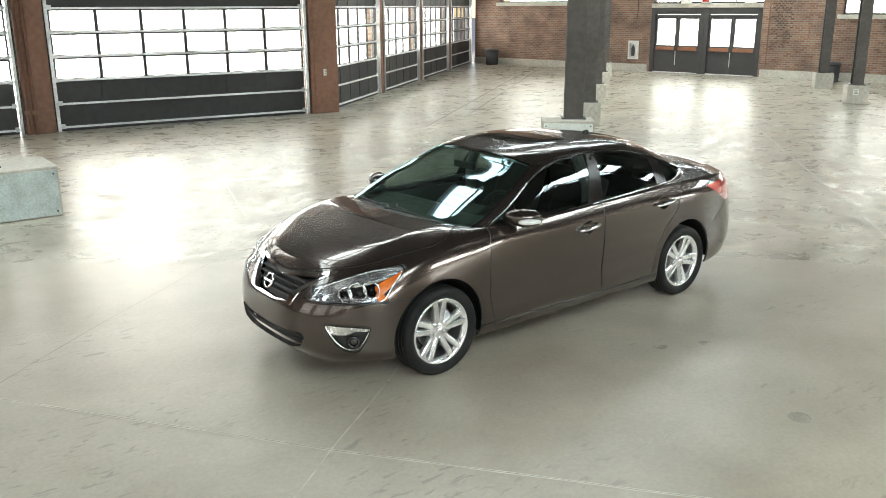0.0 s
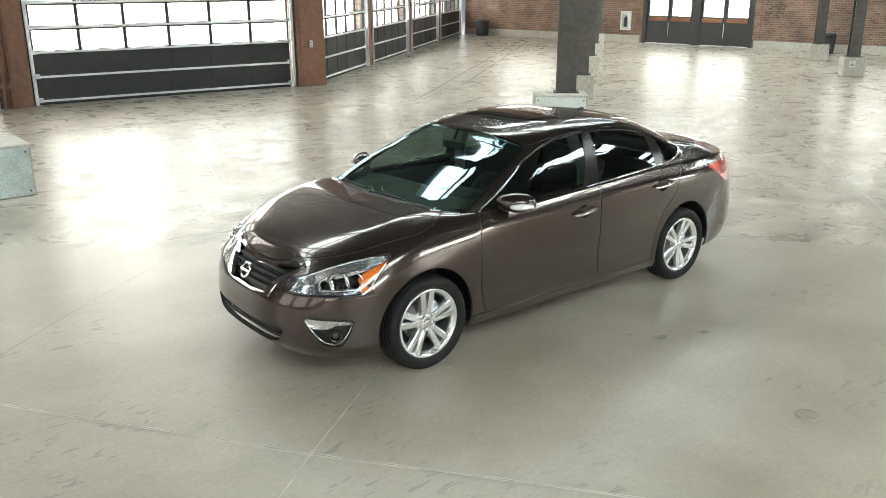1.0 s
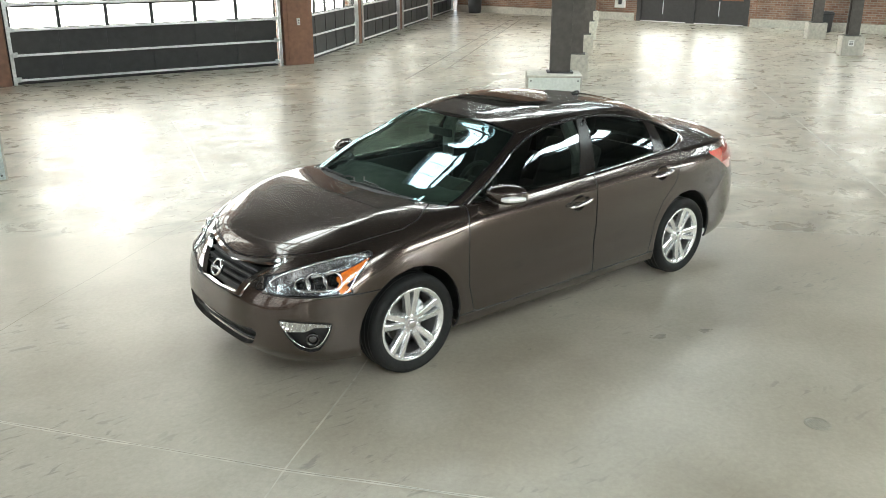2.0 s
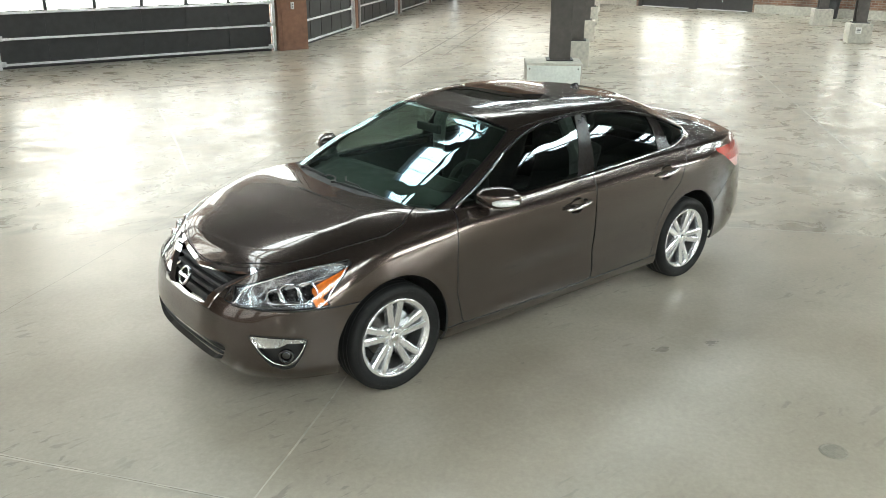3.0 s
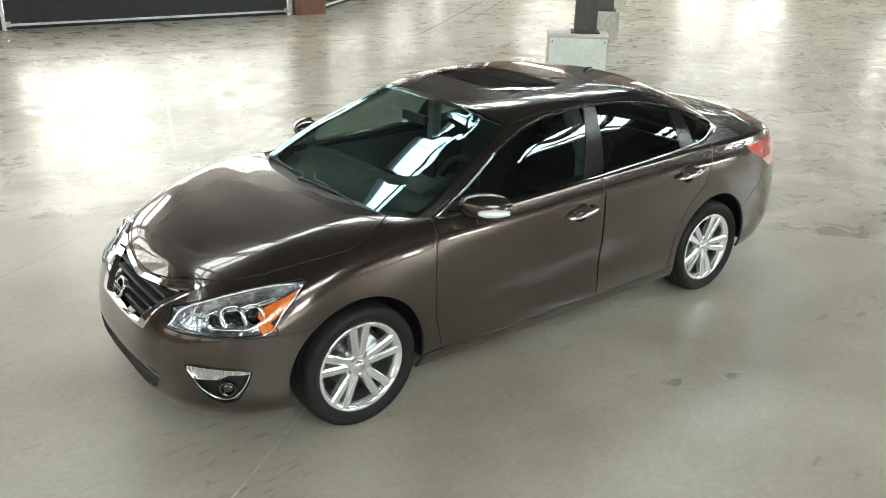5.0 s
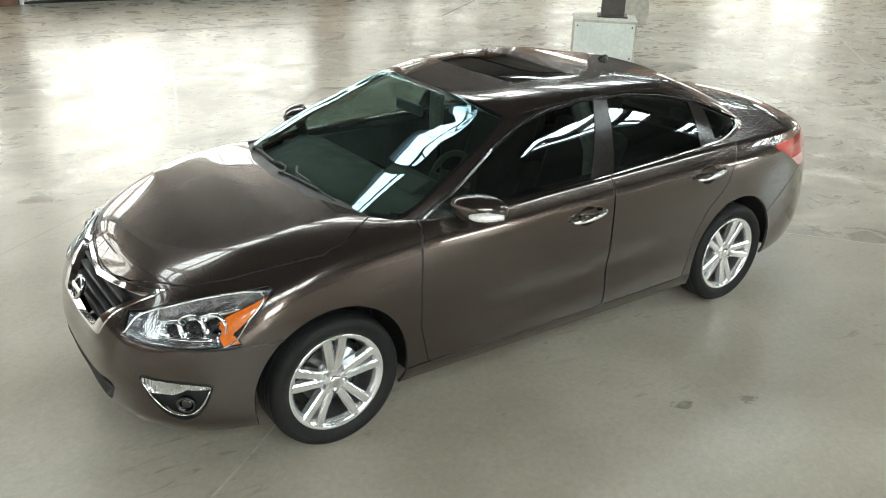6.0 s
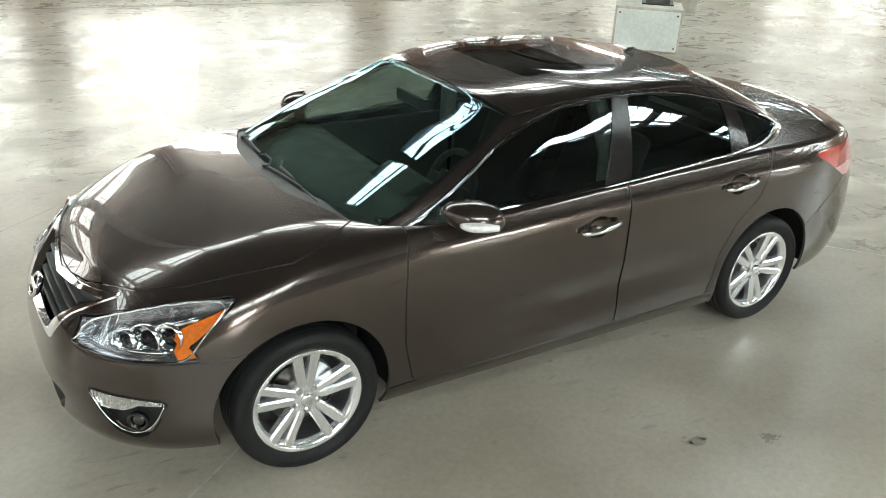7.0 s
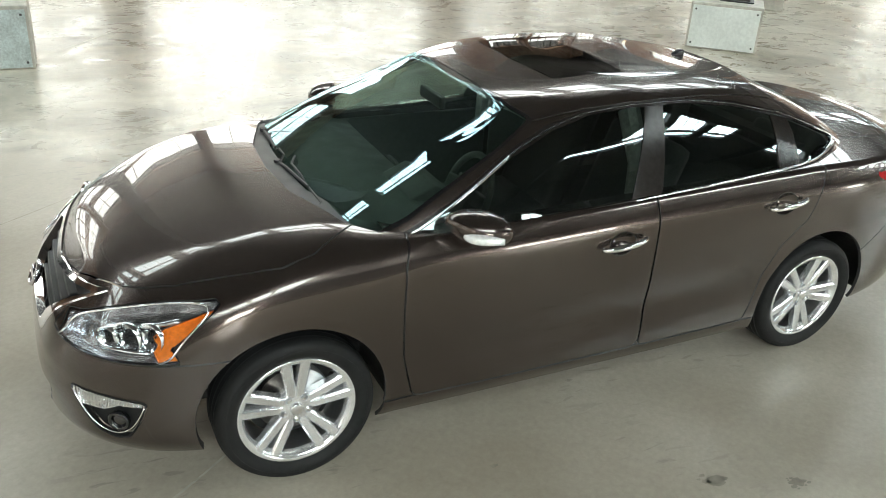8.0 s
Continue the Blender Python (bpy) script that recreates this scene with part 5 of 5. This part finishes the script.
    part("lamp_lens", bm, M_DARKCHROME, fog, smooth=True).matrix_local = aim
    part("chrome_edge", bead("body", [(-1.956, 0.45), (-1.985, 0.375), (-2.018, 0.311), (-2.06, 0.298), (-2.113, 0.323), (-2.158, 0.395), (-2.185, 0.475)], sg, 0.003, lift=0.002), M_CHROME, fog, "chrome edge under the fog lamp", smooth=True)
    # tail lamp
    tl = skinned(BODY_SKIN, "tail_lamp", panel(body["taillamp", s], 0.001, 0.03, 0.004), M_REDLENS, car, "red tail lamp with a pale lower lens")
    skinned(BODY_SKIN, "reverse_lens", panel(body["tail_white", s], 0.001, 0.02, 0.003), M_REVERSE, tl)
    # door mirror
    mir = part("door_mirror", bmesh.new(), M_PAINT, doors["front", s], "body-coloured door mirror with a signal lamp", smooth=True)
    bm = bmesh.new()
    bmesh.ops.create_uvsphere(bm, u_segments=36, v_segments=24, radius=1)
    for v in bm.verts:
        x, y, z = v.co
        y, z = math.copysign(abs(y) ** 0.8, y), math.copysign(abs(z) ** 0.78, z)
        k = 1 - 0.18 * max(0, -z)
        xx = 0.1 * (abs(x) ** 0.85) * (1 if x > 0 else -1)
        v.co = (min(xx, 0.048) * k + 0.055 * y * sg, y * 0.105 * k, z * 0.067 * (1 - 0.22 * (y * sg < 0) * abs(y)) - 0.012 * y * sg)
    bm.to_mesh(mir.data)
    for f in mir.data.polygons:
        f.use_smooth = True
    bm.free()
    mir.location = (-0.665, sg * 0.947, 1.060)
    bm = bmesh.new()
    bmesh.ops.create_circle(bm, cap_ends=True, segments=32, radius=1)
    for v in bm.verts:
        v.co = (0.0, v.co.x * 0.094, v.co.y * 0.053)
    part("mirror_glass", bm, M_CHROME, mir).matrix_local = pose(0.051, 0, 0, 0, 0, -15 * sg)
    bm = tube([(-0.096 + 0.075 * t + 0.09 * max(0, t - 0.5) ** 1.5 * 2.2, sg * (-0.03 + 0.155 * t), -0.016 + 0.004 * t) for t in np.linspace(0.35, 1, 10)], lambda t: 0.013 + 0.01 * math.sin(math.pi * t), 8)
    part("signal_lamp", bm, M_LENS_WHITE, mir, "clear signal lamp", smooth=True).location = (-0.004, 0, 0)
    bm = tube([(-0.02, sg * -0.085, -0.045), (-0.03, sg * -0.13, -0.07), (-0.06, sg * -0.17, -0.095)], lambda t: 0.034 - 0.004 * t, 12)
    part("mirror_arm", bm, M_BLACK, mir, smooth=True)

for sg in (-1, 1):
    part("window_moulding", bead("cabin", [(x, z + 0.009) for x, z in DLO_LINE[:10]], sg, 0.004, lift=0.003), M_DARKCHROME, car, "dark moulding over the side windows", smooth=True)
    part("pillar_moulding", bead("cabin", [(x, z + 0.004) for x, z in DLO_LINE[:3]], sg, 0.006, lift=0.004), M_CHROME, car, "bright chrome moulding along the windscreen pillar", smooth=True)
    part("quarter_moulding", bead("cabin", [(1.40, 1.188), (1.565, 1.128), (1.43, 1.096)], sg, 0.006, lift=0.004, step=0.01), M_CHROME, car, "bright chrome corner of the quarter window", smooth=True)
    part("roof_moulding", bead("cabin", [(-0.26, 1.352), (-0.1, 1.382), (0.1, 1.402), (0.35, 1.413), (0.6, 1.410), (0.9, 1.385), (1.15, 1.335)], sg, 0.0035, lift=0.001), M_PILLAR, car, "thin black moulding along the roof edge", smooth=True)
    part("belt_moulding", bead("cabin", [(x, z - 0.007) for x, z in DLO_LINE[9:]] + [(-0.89, 0.968)], sg, 0.007, lift=0.004), M_CHROME, car, "bright chrome belt moulding", smooth=True)
part("cowl_panel", panel(body["cowl", "left"] + body["cowl", "right"], 0.0, 0.01, -0.012), M_BLACK, car, "black plastic cowl under the windscreen", smooth=True)
grille = part("grille", panel(body["grille", "left"] + body["grille", "right"], -0.01, 0.0, -0.06), M_BLACK, car, "black slatted grille in a chrome surround", smooth=True)
skinned(BODY_SKIN, "chrome_surround", panel(body["grille_chrome", "left"] + body["grille_chrome", "right"], 0.001, 0.035, 0.005), M_CHROME, grille)
for z in (0.598, 0.634, 0.670, 0.704):
    w = 0.24 + (z - 0.61) * 0.96
    pts = []
    for k in np.linspace(0, 0.6, 60):
        a, b = outline(k, np.array(z))
        if b < w:
            pts.append((float(a), float(b)))
    line = [(a + 0.034, -b, z) for a, b in reversed(pts)] + [(a + 0.034, b, z) for a, b in pts[1:]]
    bm = bmesh.new()
    rows = [[bm.verts.new((x + dx, y, zz + dz)) for dx, dz in ((0, -0.007), (-0.006, 0.0), (0, 0.007), (0.03, 0.004), (0.03, -0.004))] for x, y, zz in line]
    for a, b in zip(rows[:-1], rows[1:]):
        for i in range(5):
            bm.faces.new((a[i], b[i], b[(i + 1) % 5], a[(i + 1) % 5]))
    bmesh.ops.recalc_face_normals(bm, faces=bm.faces)
    part("slat", bm, M_BLACK, grille)
badge = part("badge", lathe([(0.044, -0.010), (0.049, -0.016), (0.057, -0.012), (0.059, 0.0), (0.042, 0.0)], 44, "Y", True), M_CHROME, grille, "round chrome badge with a bar across", smooth=True)
badge.matrix_local = pose(-2.258, 0, 0.668, -28, 0, -90)
part("badge_bar", boxes((-0.062, 0.062, -0.018, -0.006, -0.011, 0.011), bevel=0.005), M_CHROME, badge)
part("badge_back", cyl((0, 0.004, 0), (0, 0.012, 0), 0.046, seg=32), M_GLOSSBLACK, badge)
intake = part("lower_intake", panel(body["intake", "left"] + body["intake", "right"], -0.01, 0.0, -0.06), M_BLACK, bumper, "black lower air intake", smooth=True)
for z, m in ((0.315, M_BLACK), (0.36, M_BLACK)):
    pts = [tuple(float(q) for q in outline(k, np.array(z))) for k in np.linspace(0, 0.4, 40)]
    w = 0.44 + (0.38 - z) * 1.1
    pts = [(a + 0.03, b) for a, b in pts if b < w]
    part("intake_bar", tube([(a, -b, z) for a, b in reversed(pts)] + [(a, b, z) for a, b in pts[1:]], 0.009, 8), m, intake, smooth=True)

# trunk spoiler lip, antenna fin, wipers
bm = bmesh.new()
bmesh.ops.create_uvsphere(bm, u_segments=24, v_segments=14, radius=1)
for v in bm.verts:
    v.co = (v.co.x * 0.045 + 0.015 * max(0, v.co.z), v.co.y * 0.018, v.co.z * 0.024)
part("antenna_fin", bm, M_GLOSSBLACK, car, smooth=True).location = (1.0, 0, 1.432)


def screen_point(y, up):
    """A point on the windscreen at y, up from 0 (base) to 1 (roof)."""
    best = min((abs(cabin_rows(k)[int(up * 27)][1] - abs(y)), k) for k in np.linspace(0, 0.95, 80))[1]
    p = cabin_rows(best)[int(up * 27)]
    return Vector((p[0], y, p[2]))


for ya, yb, yp in ((-0.58, 0.02, 0.06), (-0.02, 0.50, 0.52)):
    w = part("wiper", tube([screen_point(ya + (yb - ya) * t, 0.10 + 0.05 * t) + Vector((-0.008, 0, 0.012)) for t in np.linspace(0, 1, 14)], 0.006, 6), M_BLACK, car, "black windscreen wiper")
    a, b = Vector((-1.19 + 0.2 * yp * yp, yp, 1.028)), screen_point((ya + yb) / 2, 0.13) + Vector((-0.012, 0, 0.018))
    part("wiper_arm", tube([a, a.lerp(b, 0.3) + Vector((0, 0, 0.008)), b], 0.007, 6), M_BLACK, w)
    part("pivot_cap", cyl(a - Vector((0, 0, 0.03)), a + Vector((0, 0, 0.012)), 0.018, seg=14), M_BLACK, w)


# wheels
def make_wheel(name):
    """A wheel with its outer face towards -y."""
    hub = new(name)
    hub.parent = car
    tagged(hub, "bright alloy wheel with ten paired spokes and a black tyre")
    tread = [(0.252, -0.085), (0.260, -0.100), (0.282, -0.112), (0.305, -0.114), (0.324, -0.106), (0.334, -0.092), (0.339, -0.07), (0.340, -0.02)]
    prof = tread + [(r, -y) for r, y in reversed(tread)]
    tyre = part("tyre", lathe(prof + [(0.246, 0.08), (0.246, -0.08)], 96, "Y", True), M_TYRE, hub, smooth=True)
    for y in (-0.062, -0.022, 0.022, 0.062):
        part("groove", lathe([(0.3402, y - 0.004), (0.3408, y), (0.3402, y + 0.004), (0.336, y)], 96, "Y", True), M_BLACK, tyre)
    part("sidewall_ring", lathe([(0.2995, -0.1135), (0.2995, -0.1155), (0.3025, -0.1155), (0.3025, -0.1125)], 96, "Y", True), M_TYRE, tyre)
    rim = part("rim", lathe([(0.214, 0.09), (0.206, 0.06), (0.200, -0.02), (0.206, -0.07), (0.214, -0.086), (0.224, -0.094), (0.236, -0.098), (0.240, -0.094), (0.238, -0.08), (0.238, 0.09)], 96, "Y", True), M_RIM, hub, smooth=True)
    rim.scale = (1.058, 1, 1.058)
    part("barrel", lathe([(0.205, -0.06), (0.197, -0.02), (0.197, 0.06), (0.212, 0.09)], 72, "Y"), M_RIM_IN, rim, smooth=True)
    for i in range(5):
        for d in (-1, 1):
            bm = bmesh.new()
            rows = []
            for t in np.linspace(0, 1, 9):
                r = 0.045 + 0.178 * t
                off = 0.0135 + 0.0275 * t
                ca, sa = math.cos(math.radians(90 + 72 * i)), math.sin(math.radians(90 + 72 * i))
                cx, cz = ca * r - sa * off * d, sa * r + ca * off * d
                w = 0.0195 + 0.0035 * t
                yf = -0.070 - 0.022 * t ** 0.7
                tx, tz = -sa, ca
                row = []
                for u, dy in ((-1.05, 0.05), (-1.0, 0.008), (-0.62, 0.0), (0.62, 0.0), (1.0, 0.008), (1.05, 0.05)):
                    row.append(bm.verts.new((cx + tx * u * w, yf + dy * (1 if dy < 0.02 else 1 - 0.3 * t), cz + tz * u * w)))
                rows.append(row)
            for a, b in zip(rows[:-1], rows[1:]):
                for k in range(6):
                    bm.faces.new((a[k], b[k], b[(k + 1) % 6], a[(k + 1) % 6]))
            bm.faces.new(rows[0]), bm.faces.new(rows[-1])
            bmesh.ops.recalc_face_normals(bm, faces=bm.faces)
            part("spoke", bm, M_RIM, rim)
    part("hub_disc", lathe([(0.001, -0.072), (0.040, -0.074), (0.062, -0.071), (0.074, -0.062), (0.078, -0.03), (0.07, 0.0)], 48, "Y"), M_RIM, rim, smooth=True)
    part("centre_cap", lathe([(0.001, -0.088), (0.022, -0.087), (0.027, -0.083), (0.028, -0.07)], 32, "Y"), M_CHROME, rim, smooth=True)
    for i in range(5):
        a = math.radians(54 + 72 * i)
        c, q = 0.052 * math.cos(a), 0.052 * math.sin(a)
        part("nut_recess", lathe([(0.0155, -0.0745), (0.0125, -0.0725), (0.0005, -0.0735)], 18, "Y"), M_RIM_IN, rim).location = (c, 0, q)
        part("wheel_nut", cyl((c, -0.06, q), (c, -0.080, q), 0.0095, 0.007, 6), M_CHROME, rim)
    part("brake_disc", lathe([(0.07, 0.0), (0.148, 0.0), (0.148, 0.022), (0.07, 0.022)], 56, "Y", True), M_DISC, hub)
    part("brake_caliper", extrude_poly([(0.08 * math.cos(a) * 1.0, 0.08 * math.sin(a)) for a in np.radians(np.linspace(20, 80, 6))] + [(0.165 * math.cos(a), 0.165 * math.sin(a)) for a in np.radians(np.linspace(80, 20, 6))], 0.06, "y", -0.028, 0.005), M_GALV, hub)
    part("hub_back", cyl((0, 0.03, 0), (0, 0.1, 0), 0.19, seg=40), M_BLACK, hub)
    return hub


wheel = make_wheel("wheel")
BIG = Matrix.Scale(0.965, 4)
wheel.matrix_local = pose(-1.388, -0.788, 0.328) @ BIG
for x, y, rz, ry in ((1.388, -0.788, 0, 24), (-1.388, 0.788, 180, 0), (1.388, 0.788, 180, 24)):
    w = copy_thing(wheel, pose(x, y, 0.328, 0, ry, rz) @ BIG)
for c in (-1.388, 1.388):
    for sg in (-1, 1):
        bm = bmesh.new()
        rows = []
        for a in np.radians(np.linspace(-6, 186, 40)):
            rows.append([bm.verts.new((c + 0.398 * math.cos(a), sg * y, 0.343 + 0.398 * math.sin(a))) for y in (0.52, 0.875)])
        for a, b in zip(rows[:-1], rows[1:]):
            bm.faces.new((a[0], a[1], b[1], b[0]))
        inner = bm.verts.new((c, sg * 0.52, 0.345))
        for a, b in zip(rows[:-1], rows[1:]):
            bm.faces.new((inner, a[0], b[0]))
        part("wheel_liner", bm, M_BLACK, car)
part("underbody", boxes((-2.15, -1.78, -0.5, 0.5, 0.225, 0.27), (-0.95, 0.95, -0.83, 0.83, 0.2, 0.27), (1.78, 2.2, -0.5, 0.5, 0.31, 0.34), (-1.78, -0.95, -0.52, 0.52, 0.225, 0.27), (0.95, 1.78, -0.52, 0.52, 0.23, 0.27)), M_BLACK, car)

# interior
part("cabin_floor", boxes((-0.97, 0.97, -0.8, 0.8, 0.3, 0.33), (0.97, 1.75, -0.5, 0.5, 0.3, 0.33), (-1.12, -0.97, -0.5, 0.5, 0.3, 0.33), (-1.12, -1.08, -0.5, 0.5, 0.33, 0.78), (-1.12, -1.08, -0.78, 0.78, 0.78, 0.9), (1.3, 1.34, -0.5, 0.5, 0.33, 0.78), (1.3, 1.34, -0.72, 0.72, 0.78, 1.02)), M_TRIM, car)
bm = bmesh.new()
prof = [(-1.20, 0.96), (-0.98, 1.02), (-0.80, 1.03), (-0.66, 1.0), (-0.60, 0.92), (-0.62, 0.70), (-0.8, 0.6), (-1.1, 0.6)]
rows = [[bm.verts.new((x + 0.22 * (y / 0.75) ** 2 * (1 if x < -0.9 else 0.2), y, z - 0.03 * (y / 0.75) ** 2)) for x, z in prof] for y in np.linspace(-0.74, 0.74, 13)]
for a, b in zip(rows[:-1], rows[1:]):
    for k in range(len(prof)):
        bm.faces.new((a[k], b[k], b[(k + 1) % len(prof)], a[(k + 1) % len(prof)]))
bm.faces.new(rows[0][::-1]), bm.faces.new(rows[-1])
dash = part("dashboard", bm, M_DASH, car, "charcoal dashboard", smooth=True)
part("instrument_hood", extrude_poly([(-0.78, 1.02), (-0.66, 1.07), (-0.58, 1.04), (-0.6, 0.98)], 0.34, "y", -0.53, 0.012), M_TRIM, dash)
part("centre_screen", boxes((-0.635, -0.60, -0.14, 0.14, 0.84, 0.98), bevel=0.008), M_GLOSSBLACK, dash)
bm = lathe([(0.18 + 0.016 * math.cos(a), 0.016 * math.sin(a)) for a in np.linspace(0, math.tau, 11)[:-1]], 48, "Y", True)
steer = part("steering_wheel", bm, M_TRIM, car, smooth=True)
steer.matrix_local = pose(-0.42, -0.37, 0.95, 0, 0, 0) @ pose(0, 0, 0, 0, 0, 90) @ pose(0, 0, 0, 22, 0, 0)
part("steering_hub", boxes((-0.17, 0.17, -0.02, 0.03, -0.03, 0.035), (-0.07, 0.07, -0.03, 0.04, -0.14, 0.07), bevel=0.012), M_TRIM, steer)


def pad(w, d, h, soft):
    """A cushion: a box with well rounded edges."""
    return boxes((-w / 2, w / 2, -d / 2, d / 2, 0, h), bevel=soft)


for y in (-0.37, 0.37):
    seat = new("front_seat")
    seat.parent = car
    seat.matrix_local = pose(0.12, y, 0.33)
    tagged(seat, "dark cloth front seat with a headrest")
    part("cushion", pad(0.52, 0.5, 0.26, 0.05), M_SEAT, seat, smooth=True)
    back = part("backrest", pad(0.15, 0.5, 0.66, 0.05), M_SEAT, seat, smooth=True)
    back.matrix_local = pose(0.26, 0, 0.2, 0, 20, 0)
    head = part("headrest", pad(0.10, 0.26, 0.18, 0.04), M_SEAT, seat, smooth=True)
    head.matrix_local = pose(0.52, 0, 0.86, 0, 12, 0)
    for s in (-1, 1):
        part("headrest_post", cyl((0, s * 0.06, -0.09), (0, s * 0.06, 0.02), 0.006, seg=8), M_CHROME, head)
bench = new("rear_seat")
bench.parent = car
bench.matrix_local = pose(0.98, 0, 0.33)
tagged(bench, "dark cloth rear bench seat")
part("cushion", pad(0.5, 1.3, 0.25, 0.05), M_SEAT, bench, smooth=True)
part("backrest", pad(0.16, 1.3, 0.66, 0.05), M_SEAT, bench, smooth=True).matrix_local = pose(0.26, 0, 0.2, 0, 24, 0)
for y in (-0.4, 0.4):
    part("headrest", pad(0.09, 0.26, 0.15, 0.04), M_SEAT, bench, smooth=True).matrix_local = pose(0.40, y, 0.66, 0, 15, 0)
part("parcel_shelf", boxes((1.3, 1.80, -0.62, 0.62, 1.075, 1.09)), M_TRIM, car)
part("mirror_inside", boxes((-0.46, -0.43, -0.12, 0.12, 1.27, 1.33), bevel=0.012), M_BLACK, car)
for sg in (-1, 1):
    part("door_card", boxes((-0.85, 0.28, min(sg * 0.76, sg * 0.79), max(sg * 0.76, sg * 0.79), 0.33, 0.965), (0.32, 1.25, min(sg * 0.76, sg * 0.79), max(sg * 0.76, sg * 0.79), 0.33, 1.02), bevel=0.01), M_TRIM, car)
    part("pillar_lining", tube([(0.25, sg * 0.745, 0.9), (0.25, sg * 0.73, 1.15), (0.25, sg * 0.60, 1.36)], 0.05, 8), M_LINING, car)
